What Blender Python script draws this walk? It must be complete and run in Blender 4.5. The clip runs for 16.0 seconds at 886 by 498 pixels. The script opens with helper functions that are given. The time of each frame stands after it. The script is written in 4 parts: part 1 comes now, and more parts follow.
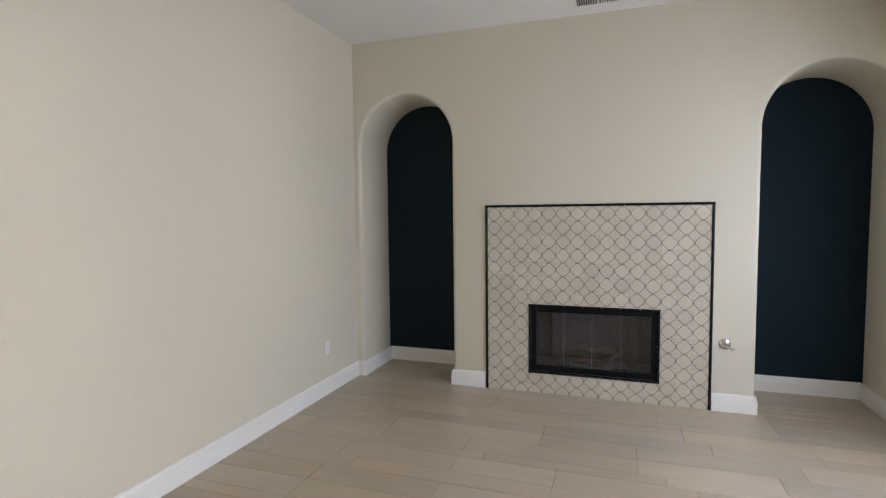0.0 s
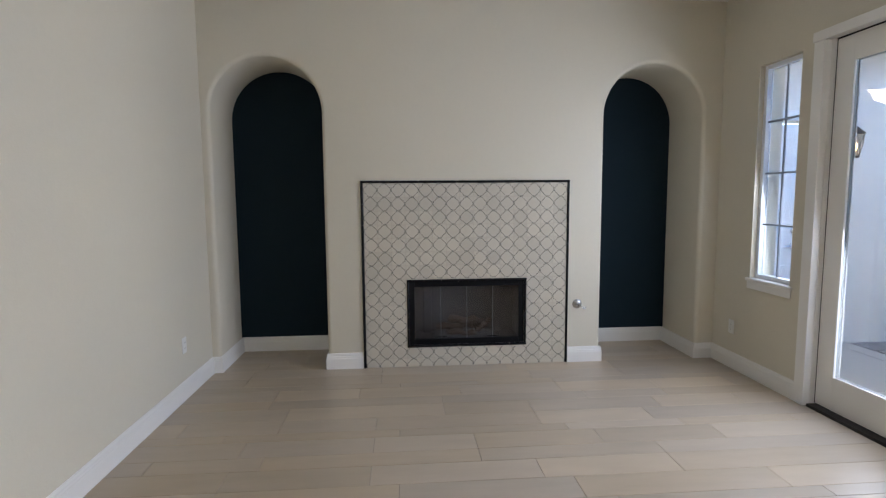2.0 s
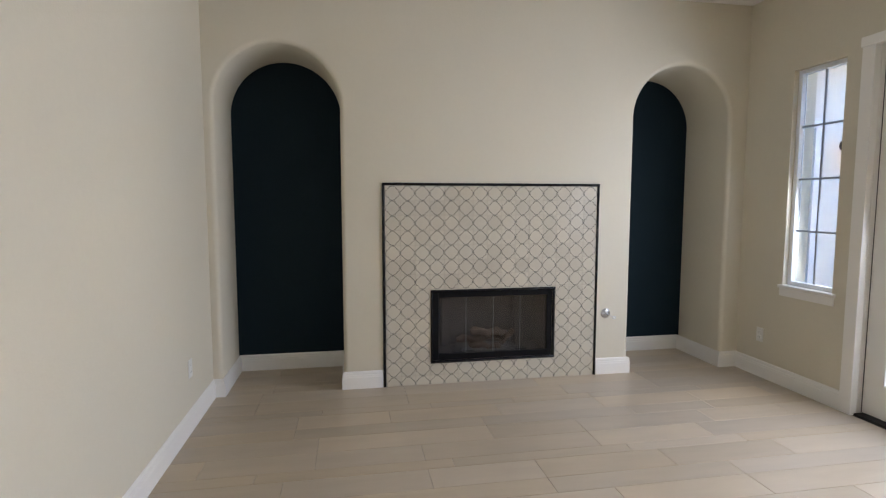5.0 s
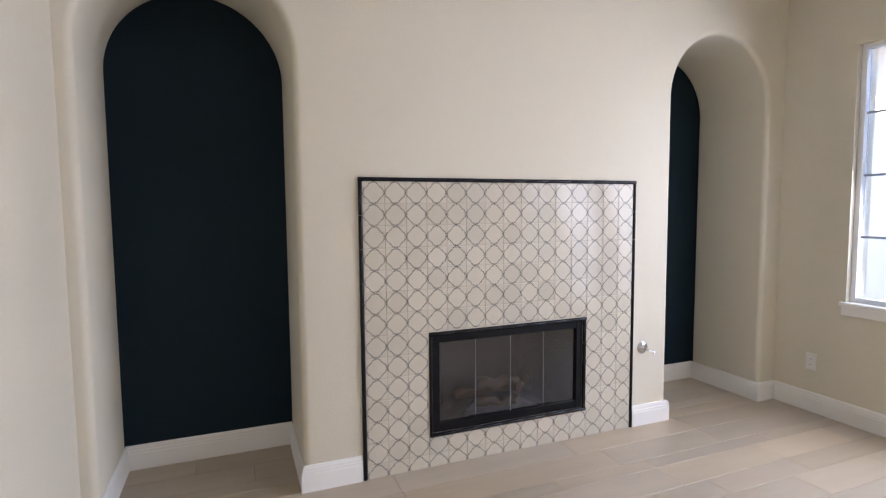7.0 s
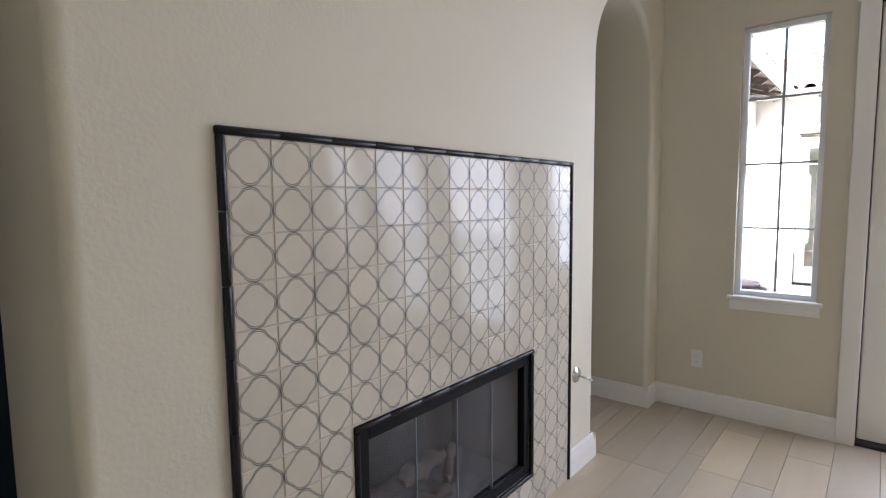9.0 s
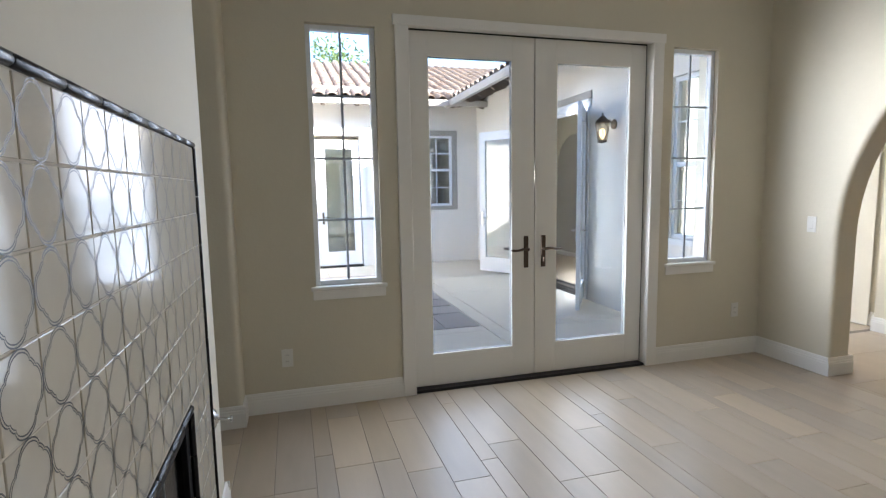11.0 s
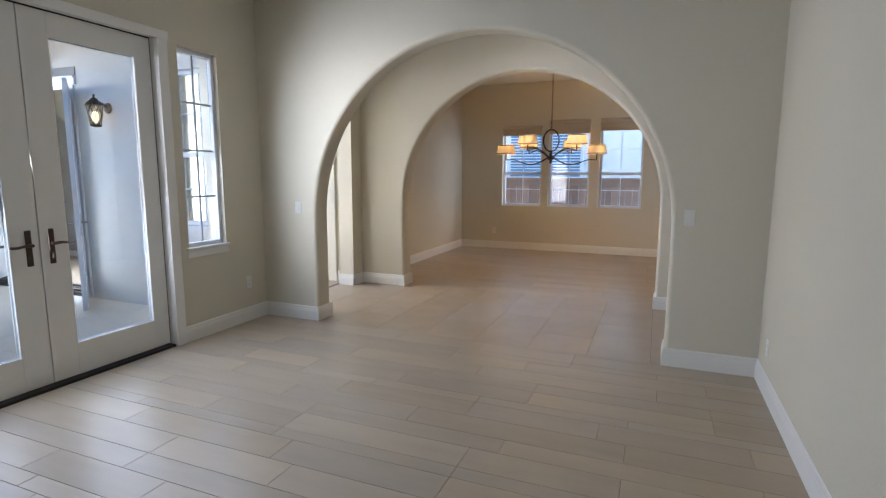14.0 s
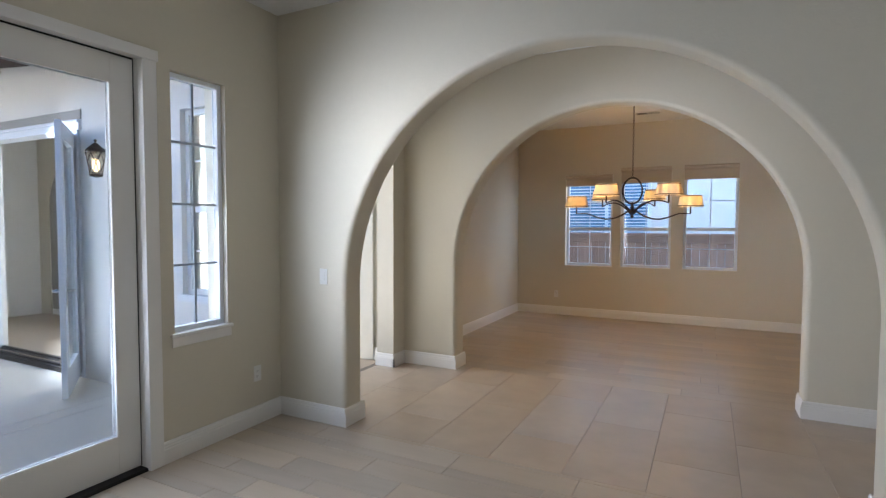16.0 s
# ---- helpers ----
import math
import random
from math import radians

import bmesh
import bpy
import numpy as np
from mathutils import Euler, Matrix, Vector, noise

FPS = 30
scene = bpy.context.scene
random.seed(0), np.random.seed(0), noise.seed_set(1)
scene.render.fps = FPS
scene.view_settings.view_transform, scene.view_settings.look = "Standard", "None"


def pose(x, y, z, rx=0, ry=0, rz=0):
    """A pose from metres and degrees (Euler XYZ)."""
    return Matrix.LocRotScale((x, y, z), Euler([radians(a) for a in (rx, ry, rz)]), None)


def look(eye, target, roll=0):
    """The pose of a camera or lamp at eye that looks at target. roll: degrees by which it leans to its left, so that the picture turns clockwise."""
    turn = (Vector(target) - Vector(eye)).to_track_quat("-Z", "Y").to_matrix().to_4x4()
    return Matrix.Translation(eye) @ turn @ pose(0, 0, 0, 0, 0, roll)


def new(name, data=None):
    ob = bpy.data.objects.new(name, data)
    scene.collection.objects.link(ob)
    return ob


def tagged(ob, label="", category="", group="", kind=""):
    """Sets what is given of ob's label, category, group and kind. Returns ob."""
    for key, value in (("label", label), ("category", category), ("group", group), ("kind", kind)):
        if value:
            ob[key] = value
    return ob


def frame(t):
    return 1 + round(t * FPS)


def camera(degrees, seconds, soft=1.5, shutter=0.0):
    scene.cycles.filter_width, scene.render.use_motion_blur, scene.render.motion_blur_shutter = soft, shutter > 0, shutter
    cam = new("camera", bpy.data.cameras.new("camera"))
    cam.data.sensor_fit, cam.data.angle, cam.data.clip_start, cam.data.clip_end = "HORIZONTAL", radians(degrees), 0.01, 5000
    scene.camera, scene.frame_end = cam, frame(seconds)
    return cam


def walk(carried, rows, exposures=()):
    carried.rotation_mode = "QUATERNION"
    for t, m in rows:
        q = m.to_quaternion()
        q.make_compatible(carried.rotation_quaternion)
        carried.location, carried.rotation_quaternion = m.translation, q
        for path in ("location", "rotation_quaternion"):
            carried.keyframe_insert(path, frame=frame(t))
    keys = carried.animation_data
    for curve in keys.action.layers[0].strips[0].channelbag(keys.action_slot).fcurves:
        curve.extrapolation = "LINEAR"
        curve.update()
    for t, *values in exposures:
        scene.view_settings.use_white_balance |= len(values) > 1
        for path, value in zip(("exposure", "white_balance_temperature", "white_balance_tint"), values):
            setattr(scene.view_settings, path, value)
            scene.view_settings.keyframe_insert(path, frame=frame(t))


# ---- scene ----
cam = camera(80.4, 16.0, soft=1.25)
PATH = [
    (0, (2.357, -4.343, 1.509), (1.706, -2.457, 1.375), -0.6),
    (0.5, (2.112, -4.296, 1.518), (1.672, -2.353, 1.345), -0.7),
    (1, (1.923, -4.231, 1.487), (1.714, -2.252, 1.293), -0.7),
    (1.5, (1.712, -4.26, 1.456), (1.699, -2.27, 1.264), -0.6),
    (2, (1.586, -4.372, 1.444), (1.738, -2.387, 1.245), -0.4),
    (2.5, (1.476, -4.561, 1.422), (1.802, -2.597, 1.225), -0.2),
    (3, (1.348, -4.705, 1.421), (1.817, -2.772, 1.219), 0.1),
    (3.5, (1.278, -4.699, 1.421), (1.827, -2.788, 1.209), 0.3),
    (4, (1.254, -4.526, 1.394), (1.776, -2.608, 1.174), 0.4),
    (4.5, (1.153, -4.27, 1.42), (1.579, -2.326, 1.223), 0.2),
    (5, (1.009, -3.989, 1.429), (1.355, -2.027, 1.252), -0.0),
    (5.2, (0.996, -3.877, 1.432), (1.317, -1.911, 1.256), -0.3),
    (7.5, (0.607, -2.221, 1.404), (1.546, -0.461, 1.253), -0.5),
    (8, (0.6, -1.835, 1.395), (1.738, -0.198, 1.235), -0.4),
    (8.2, (0.596, -1.697, 1.401), (1.803, -0.111, 1.241), -0.4),
    (10.3, (0.905, -0.496, 1.405), (2.872, -0.211, 1.185), -1.0),
    (10.5, (0.931, -0.443, 1.39), (2.918, -0.372, 1.175), -1.1),
    (11, (0.928, -0.339, 1.397), (2.839, -0.885, 1.17), -1.0),
    (11.5, (0.865, -0.21, 1.398), (2.538, -1.277, 1.147), -0.6),
    (12, (0.747, -0.083, 1.409), (2.228, -1.395, 1.118), -0.1),
    (12.5, (0.685, 0.068, 1.428), (1.939, -1.46, 1.119), 0.5),
    (13, (0.676, 0.102, 1.424), (1.654, -1.621, 1.147), 0.2),
    (13.5, (0.705, 0.132, 1.429), (1.49, -1.687, 1.158), 0.1),
    (14, (0.714, 0.098, 1.418), (1.463, -1.735, 1.132), 0.2),
    (14.5, (0.756, -0.064, 1.408), (1.548, -1.876, 1.108), 0.1),
    (15, (0.873, -0.326, 1.42), (1.731, -2.118, 1.19), -0.1),
    (15.5, (1.126, -0.637, 1.448), (2.025, -2.417, 1.297), -0.1),
    (16, (1.37, -0.98, 1.475), (2.271, -2.763, 1.383), 0.2),
]
EXPOSURES = [(0, 3.9, 6450, 16), (2.5, 3.7, 6150, 16), (5.0, 3.9, 6550, 16), (7.4, 4.42, 6350, 22), (8.2, 4.28, 6350, 21), (10.4, 3.5, 6200, 14), (11.0, 3.52, 6300, 13), (11.5, 3.3, 6800, 13), (12.2, 3.4, 6500, 16), (13.0, 3.46, 6150, 15), (14.8, 3.28, 5850, 14), (16, 3.3, 5800, 14)]
walk(cam, [(t, look(eye, target, roll)) for t, eye, target, roll in PATH], EXPOSURES)

# ---- world and sun ----
world = bpy.data.worlds.new("world")
scene.world = world
world.use_nodes = True
wn = world.node_tree.nodes
sky = wn.new("ShaderNodeTexSky")
sky.sky_type, sky.sun_disc = "NISHITA", False
SUN_TO = Vector((1.0, 0.74, -0.595)).normalized()
sky.sun_elevation = math.asin(-SUN_TO.z)
sky.sun_rotation = math.atan2(-SUN_TO.x, -SUN_TO.y)
sky.dust_density, sky.ozone_density, sky.air_density = 0.1, 3.0, 1.0
world.node_tree.links.new(sky.outputs[0], wn["Background"].inputs[0])
wn["Background"].inputs[1].default_value = 0.098
sun = new("sun", bpy.data.lights.new("sun", "SUN"))
sun.data.energy, sun.data.angle, sun.data.color = 4.4, radians(0.5), (1.0, 0.93, 0.82)
sun.matrix_world = look((0, 0, 30), Vector((0, 0, 30)) + SUN_TO)


def fill_lamp(name, place, aim, size_y, size_z, watts, colour, spread):
    """A fill lamp added in an opening to stand in for daylight indoors."""
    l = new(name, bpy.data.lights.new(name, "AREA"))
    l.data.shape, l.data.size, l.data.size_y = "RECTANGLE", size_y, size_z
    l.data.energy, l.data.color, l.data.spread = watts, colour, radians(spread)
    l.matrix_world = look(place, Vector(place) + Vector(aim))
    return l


DAY_FILL = (0.86, 0.96, 1.12)
# Added lamps just inside the panes raise the room's light level.
for lamp_y in (-1.545, -2.487):
    fill_lamp("fill_french_door", (4.376, lamp_y, 1.255), (-1.0, 0.0, -0.22), 0.60, 2.0, 1.65, DAY_FILL, 165)
for lamp_y in (-0.676, -3.321):
    fill_lamp("fill_window", (4.352, lamp_y, 1.60), (-1.0, 0.0, -0.22), 0.34, 1.5, 0.65, DAY_FILL, 165)
# Added lamp that throws the bright patch on to the arch wall.
fill_lamp("fill_arch_patch", (4.36, -2.016, 1.35), (-0.40, -1.0, 0.10), 1.7, 1.7, 1.35, (0.97, 0.99, 1.02), 44)
# Added lamp in the open doorway brightens the passage behind it.
fill_lamp("fill_court_doorway", (7.95, -4.15, 1.3), (-0.6, -1.0, -0.1), 1.8, 2.2, 23.0, DAY_FILL, 150)
# Added lamp at the hall's side opening lifts the hall floor and walls.
fill_lamp("fill_passage", (4.40, -4.9, 1.4), (-1.0, -0.45, -0.2), 1.1, 1.9, 0.65, (1.0, 0.96, 0.88), 120)
# Added lamp makes the pale patch on the dining room's east wall.
fill_lamp("fill_dining_east", (3.09, -9.62, 1.55), (1.0, 0.45, -0.35), 0.7, 1.4, 0.32, DAY_FILL, 110)

# ---- materials ----
def socket(node, *names):
    for n in names:
        if n in node.inputs:
            return node.inputs[n]


def material(name, base, rough=0.6, metal=0.0, fine=0.0, fine_scale=60.0, coarse=0.06, coarse_scale=1.5,
             bump=0.0, bump_scale=200.0, piece=0.0, stretch=(1, 1, 1), tint=None, coat=0.0, rough_var=0.0, alpha_spec=0.5):
    """A principled material with colour variation at two scales, variation by piece and fine relief."""
    m = bpy.data.materials.new(name)
    m.use_nodes = True
    nt = m.node_tree
    n, l = nt.nodes, nt.links
    b = n["Principled BSDF"]
    b.inputs["Roughness"].default_value, b.inputs["Metallic"].default_value = rough, metal
    b.inputs["Specular IOR Level"].default_value = alpha_spec
    if coat:
        b.inputs["Coat Weight"].default_value, b.inputs["Coat Roughness"].default_value = coat, 0.08
    co = n.new("ShaderNodeTexCoord")
    mp = n.new("ShaderNodeMapping")
    mp.inputs["Scale"].default_value = stretch
    geo = n.new("ShaderNodeNewGeometry")
    info = n.new("ShaderNodeObjectInfo")
    jump = n.new("ShaderNodeVectorMath")
    jump.operation = "MULTIPLY_ADD"
    comb = n.new("ShaderNodeCombineXYZ")
    for k in range(3):
        l.new(info.outputs["Random"], comb.inputs[k])
    jump.inputs[1].default_value = (37.0, 23.0, 17.0) if piece else (0, 0, 0)
    l.new(comb.outputs[0], jump.inputs[0])
    l.new(geo.outputs["Position"], jump.inputs[2])
    l.new(jump.outputs[0], mp.inputs["Vector"])

    def noise_at(scale, detail):
        t = n.new("ShaderNodeTexNoise")
        t.inputs["Scale"].default_value, t.inputs["Detail"].default_value = scale, detail
        l.new(mp.outputs[0], t.inputs["Vector"])
        return t.outputs["Fac"]

    def math_node(op, a, c):
        t = n.new("ShaderNodeMath")
        t.operation = op
        for k, v in ((0, a), (1, c)):
            if isinstance(v, (int, float)):
                t.inputs[k].default_value = v
            else:
                l.new(v, t.inputs[k])
        return t.outputs[0]

    total = math_node("MULTIPLY_ADD", math_node("SUBTRACT", noise_at(coarse_scale, 4), 0.5), 2 * coarse)
    nt.nodes[-1].inputs[2].default_value = 1.0
    if fine:
        total = math_node("ADD", total, math_node("MULTIPLY", math_node("SUBTRACT", noise_at(fine_scale, 6), 0.5), 2 * fine))
    if piece:
        total = math_node("ADD", total, math_node("MULTIPLY", math_node("SUBTRACT", info.outputs["Random"], 0.5), 2 * piece))
    mix = n.new("ShaderNodeVectorMath")
    mix.operation = "SCALE"
    l.new(total, mix.inputs["Scale"])
    if tint:
        ramp = n.new("ShaderNodeMix")
        ramp.data_type = "RGBA"
        ramp.inputs["A"].default_value, ramp.inputs["B"].default_value = (*base, 1), (*tint, 1)
        if piece:
            wn_ = n.new("ShaderNodeTexWhiteNoise")
            wn_.noise_dimensions = "1D"
            l.new(info.outputs["Random"], wn_.inputs["W"])
            l.new(wn_.outputs["Value"], ramp.inputs["Factor"])
        else:
            l.new(noise_at(coarse_scale * 2.3, 5), ramp.inputs["Factor"])
        l.new(ramp.outputs["Result"], mix.inputs[0])
    else:
        mix.inputs[0].default_value = base
    l.new(mix.outputs[0], b.inputs["Base Color"])
    if rough_var:
        r = math_node("MULTIPLY_ADD", math_node("SUBTRACT", noise_at(coarse_scale * 3, 4), 0.5), 2 * rough_var)
        nt.nodes[-1].inputs[2].default_value = rough
        l.new(r, b.inputs["Roughness"])
    if bump:
        t = n.new("ShaderNodeTexNoise")
        t.inputs["Scale"].default_value, t.inputs["Detail"].default_value = bump_scale, 3
        l.new(mp.outputs[0], t.inputs["Vector"])
        bp = n.new("ShaderNodeBump")
        bp.inputs["Strength"].default_value, bp.inputs["Distance"].default_value = min(1.0, bump), 0.002
        l.new(t.outputs["Fac"], bp.inputs["Height"])
        l.new(bp.outputs[0], b.inputs["Normal"])
    return m


def glass(name, tint=(0.97, 0.99, 0.98), gloss=1.0, mirror=0.025):
    m = bpy.data.materials.new(name)
    m.use_nodes = True
    n, l = m.node_tree.nodes, m.node_tree.links
    n.remove(n["Principled BSDF"])
    tr, gl, mx, lw, pw, sc = (n.new("ShaderNode" + k) for k in ("BsdfTransparent", "BsdfGlossy", "MixShader", "LayerWeight", "Math", "Math"))
    tr.inputs[0].default_value = (*tint, 1)
    gl.inputs["Roughness"].default_value = 0.01
    gl.inputs[0].default_value = (gloss, gloss, gloss, 1)
    lw.inputs["Blend"].default_value = 0.5
    pw.operation, sc.operation = "POWER", "MULTIPLY_ADD"
    pw.inputs[1].default_value, sc.inputs[1].default_value, sc.inputs[2].default_value = 4.0, 0.6, mirror
    l.new(lw.outputs["Facing"], pw.inputs[0])
    l.new(pw.outputs[0], sc.inputs[0])
    l.new(sc.outputs[0], mx.inputs[0])
    l.new(tr.outputs[0], mx.inputs[1])
    l.new(gl.outputs[0], mx.inputs[2])
    l.new(mx.outputs[0], n["Material Output"].inputs[0])
    return m


def glow(name, colour, strength):
    m = bpy.data.materials.new(name)
    m.use_nodes = True
    b = m.node_tree.nodes["Principled BSDF"]
    b.inputs["Base Color"].default_value = (*colour, 1)
    b.inputs["Emission Color"].default_value, b.inputs["Emission Strength"].default_value = (*colour, 1), strength
    return m




def fabric_shade(name, colour, thin):
    """Cream cloth that reflects most of the light and lets a little through."""
    m = bpy.data.materials.new(name)
    m.use_nodes = True
    n, l = m.node_tree.nodes, m.node_tree.links
    n.remove(n["Principled BSDF"])
    d, t, mx = (n.new("ShaderNode" + k) for k in ("BsdfDiffuse", "BsdfTranslucent", "MixShader"))
    d.inputs[0].default_value, t.inputs[0].default_value = (*colour, 1), (1.0, 0.93, 0.82, 1)
    mx.inputs[0].default_value = thin
    l.new(d.outputs[0], mx.inputs[1])
    l.new(t.outputs[0], mx.inputs[2])
    l.new(mx.outputs[0], n["Material Output"].inputs[0])
    return m


WALL = material("wall_paint", (0.652, 0.60, 0.48), 0.75, fine=0.02, fine_scale=30, coarse=0.025, coarse_scale=1.2, bump=0.5, bump_scale=80)
CEIL = material("ceiling_paint", (0.80, 0.785, 0.75), 0.85, coarse=0.02, bump=0.3, bump_scale=110)
NAVY = material("navy_paint", (0.0085, 0.0200, 0.0285), 0.7, alpha_spec=0.15, coarse=0.12, fine=0.05, bump=0.3, bump_scale=90)
TRIM = material("trim_paint", (0.82, 0.80, 0.755), 0.4, coarse=0.02, fine=0.01)
DOORP = material("door_paint", (0.80, 0.78, 0.73), 0.38, coarse=0.02, fine=0.01)
VINYL = material("white_vinyl", (0.80, 0.82, 0.84), 0.35, coarse=0.02)
PLANK = material("porcelain_plank", (0.475, 0.38, 0.265), 0.335, alpha_spec=0.5, fine=0.13, fine_scale=5.0, coarse=0.13, coarse_scale=1.5, piece=0.09, rough_var=0.04,
                 stretch=(0.5, 2.4, 1), tint=(0.445, 0.372, 0.285), bump=0.1, bump_scale=60)
HALLT = material("hall_tile", (0.45, 0.35, 0.245), 0.335, fine=0.16, fine_scale=5, coarse=0.2, coarse_scale=1.6, piece=0.05,
                 tint=(0.44, 0.37, 0.30), rough_var=0.04, bump=0.1, bump_scale=40)
GROUT = material("grout", (0.20, 0.17, 0.14), 0.9, coarse=0.1, bump=0.4)
TILE = material("glazed_tile", (0.58, 0.53, 0.43), 0.09, alpha_spec=0.33, fine=0.05, fine_scale=25, coarse=0.06, coarse_scale=6, piece=0.06, bump=0.07, bump_scale=14)
TILE_LINE = material("tile_line", (0.07, 0.068, 0.064), 0.35, fine=0.2, fine_scale=90)
TGROUT = material("tile_grout", (0.52, 0.465, 0.375), 0.9, coarse=0.08)
BLACKT = material("black_trim_tile", (0.006, 0.006, 0.008), 0.24, alpha_spec=0.3, coarse=0.2, bump=0.1, bump_scale=20)
IRON = material("black_metal", (0.005, 0.005, 0.006), 0.45, metal=0.0, alpha_spec=0.15, coarse=0.15)
BRICKD = material("firebox_lining", (0.17, 0.16, 0.15), 0.85, coarse=0.2, coarse_scale=6, fine=0.08, fine_scale=25)
LOG = material("ceramic_log", (0.15, 0.105, 0.075), 0.85, coarse=0.35, coarse_scale=14, fine=0.2, bump=0.8, bump_scale=60)
EMBER = material("ember_bed", (0.16, 0.155, 0.15), 0.95, coarse=0.4, coarse_scale=30, bump=1.0, bump_scale=90)
CHROME = material("brushed_nickel", (0.62, 0.62, 0.62), 0.2, metal=1.0, coarse=0.05)
BRONZE = material("oil_rubbed_bronze", (0.09, 0.065, 0.05), 0.42, metal=0.8, coarse=0.2, coarse_scale=20)
SILL_D = material("dark_threshold", (0.022, 0.018, 0.016), 0.5, metal=0.3, coarse=0.15)
PLASTIC = material("white_plastic", (0.76, 0.745, 0.70), 0.35, coarse=0.01)
DARK = material("dark_slot", (0.02, 0.02, 0.02), 0.8)
STUCCO = material("white_stucco", (0.81, 0.775, 0.715), 0.9, fine=0.03, fine_scale=25, coarse=0.03, coarse_scale=0.8, bump=0.25, bump_scale=45)
CONC = material("pale_concrete", (0.62, 0.565, 0.475), 0.85, fine=0.06, fine_scale=18, coarse=0.10, coarse_scale=0.9, bump=0.5, bump_scale=80)
FLAG = material("flagstone", (0.40, 0.33, 0.28), 0.8, fine=0.12, fine_scale=9, coarse=0.12, coarse_scale=2, piece=0.16, tint=(0.34, 0.31, 0.29), bump=0.7, bump_scale=30)
MORTAR = material("mortar", (0.36, 0.34, 0.31), 0.9, coarse=0.1, bump=0.5)
CLAY = material("clay_roof_tile", (0.215, 0.145, 0.105), 0.85, fine=0.12, fine_scale=12, coarse=0.1, piece=0.22, tint=(0.31, 0.24, 0.185), bump=0.5, bump_scale=40)
RAFTER = material("brown_rafter", (0.12, 0.085, 0.065), 0.7, fine=0.2, fine_scale=14, stretch=(1, 0.2, 1))
GUTTER = material("grey_gutter", (0.48, 0.45, 0.42), 0.5, coarse=0.05)
FOUNT = material("fountain_stone", (0.37, 0.235, 0.19), 0.75, fine=0.14, fine_scale=14, coarse=0.18, coarse_scale=4, tint=(0.42, 0.31, 0.26), bump=0.7, bump_scale=45)
WATER = glass("water", (0.85, 0.92, 0.95))
# The grey tint of the next two is added to dim the outdoors.
GLASS = glass("window_glass", (0.70, 0.72, 0.73))
WGLASS = glass("side_window_glass", (0.82, 0.85, 0.87))
CLEAR = glass("clear_glass", (0.94, 0.96, 0.97))
FGLASS = glass("firebox_glass", (0.78, 0.78, 0.80), 0.8, 0.045)
FENCE = material("weathered_fence", (0.40, 0.25, 0.18), 0.85, fine=0.2, fine_scale=9, coarse=0.15, coarse_scale=1.5, piece=0.22, stretch=(3, 3, 0.3), bump=0.6, bump_scale=50)
SHUT = material("blue_shutter", (0.10, 0.22, 0.34), 0.5, coarse=0.06)
SHADE_R = material("roller_shade", (0.55, 0.46, 0.34), 0.85, coarse=0.03, fine=0.04, fine_scale=120)
BARK = material("bark", (0.10, 0.075, 0.055), 0.9, fine=0.3, fine_scale=10, bump=1.0, bump_scale=25)
LEAF = material("leaf", (0.07, 0.12, 0.035), 0.6, coarse=0.3, coarse_scale=2.0, tint=(0.11, 0.14, 0.04))
LAMPSHADE = fabric_shade("cream_lampshade", (0.74, 0.66, 0.52), 0.3)
FLAME = glow("lit_bulb", (1.0, 0.66, 0.32), 0.9)
BAND = material("shade_band", (0.10, 0.06, 0.035), 0.7)
GLASSEDGE = material("polished_glass_edge", (0.22, 0.24, 0.24), 0.3, coarse=0.05)
SOIL = material("ground_soil", (0.30, 0.27, 0.22), 0.95, coarse=0.15, bump=0.6)


# ---- building blocks ----
def mesh_of(name, bm, mats, smooth=False):
    me = bpy.data.meshes.new(name)
    bmesh.ops.recalc_face_normals(bm, faces=bm.faces)
    bm.to_mesh(me)
    bm.free()
    for m in (mats if isinstance(mats, (list, tuple)) else [mats]):
        me.materials.append(m)
    if smooth:
        for p in me.polygons:
            p.use_smooth = True
        me.set_sharp_from_angle(angle=radians(38))
    return me


def part(name, bm, mat, parent=None, label="", smooth=False, m=None):
    ob = new(name, mesh_of(name, bm, mat, smooth))
    if parent is not None:
        ob.parent = parent
    if m is not None:
        ob.matrix_basis = m
    if label:
        ob["label"] = label
    return ob


def thing(name, label, category, group="", m=None):
    ob = new(name)
    ob.empty_display_size = 0.1
    if m is not None:
        ob.matrix_basis = m
    return tagged(ob, label, category, group)


def setting(name, bm, mat, label="", smooth=False):
    return tagged(part(name, bm, mat, None, label, smooth), kind="structure")


def box(bm, x0, x1, y0, y1, z0, z1, bevel=0.0, seg=2):
    vs = [bm.verts.new(p) for p in ((x0, y0, z0), (x1, y0, z0), (x1, y1, z0), (x0, y1, z0), (x0, y0, z1), (x1, y0, z1), (x1, y1, z1), (x0, y1, z1))]
    fs = [bm.faces.new([vs[k] for k in q]) for q in ((3, 2, 1, 0), (4, 5, 6, 7), (0, 1, 5, 4), (1, 2, 6, 5), (2, 3, 7, 6), (3, 0, 4, 7))]
    if bevel:
        es = list({e for f in fs for e in f.edges})
        bmesh.ops.bevel(bm, geom=es, offset=bevel, segments=seg, affect="EDGES", profile=0.5)
    return vs


def boxm(x0, x1, y0, y1, z0, z1, bevel=0.0, seg=2):
    bm = bmesh.new()
    box(bm, x0, x1, y0, y1, z0, z1, bevel, seg)
    return bm


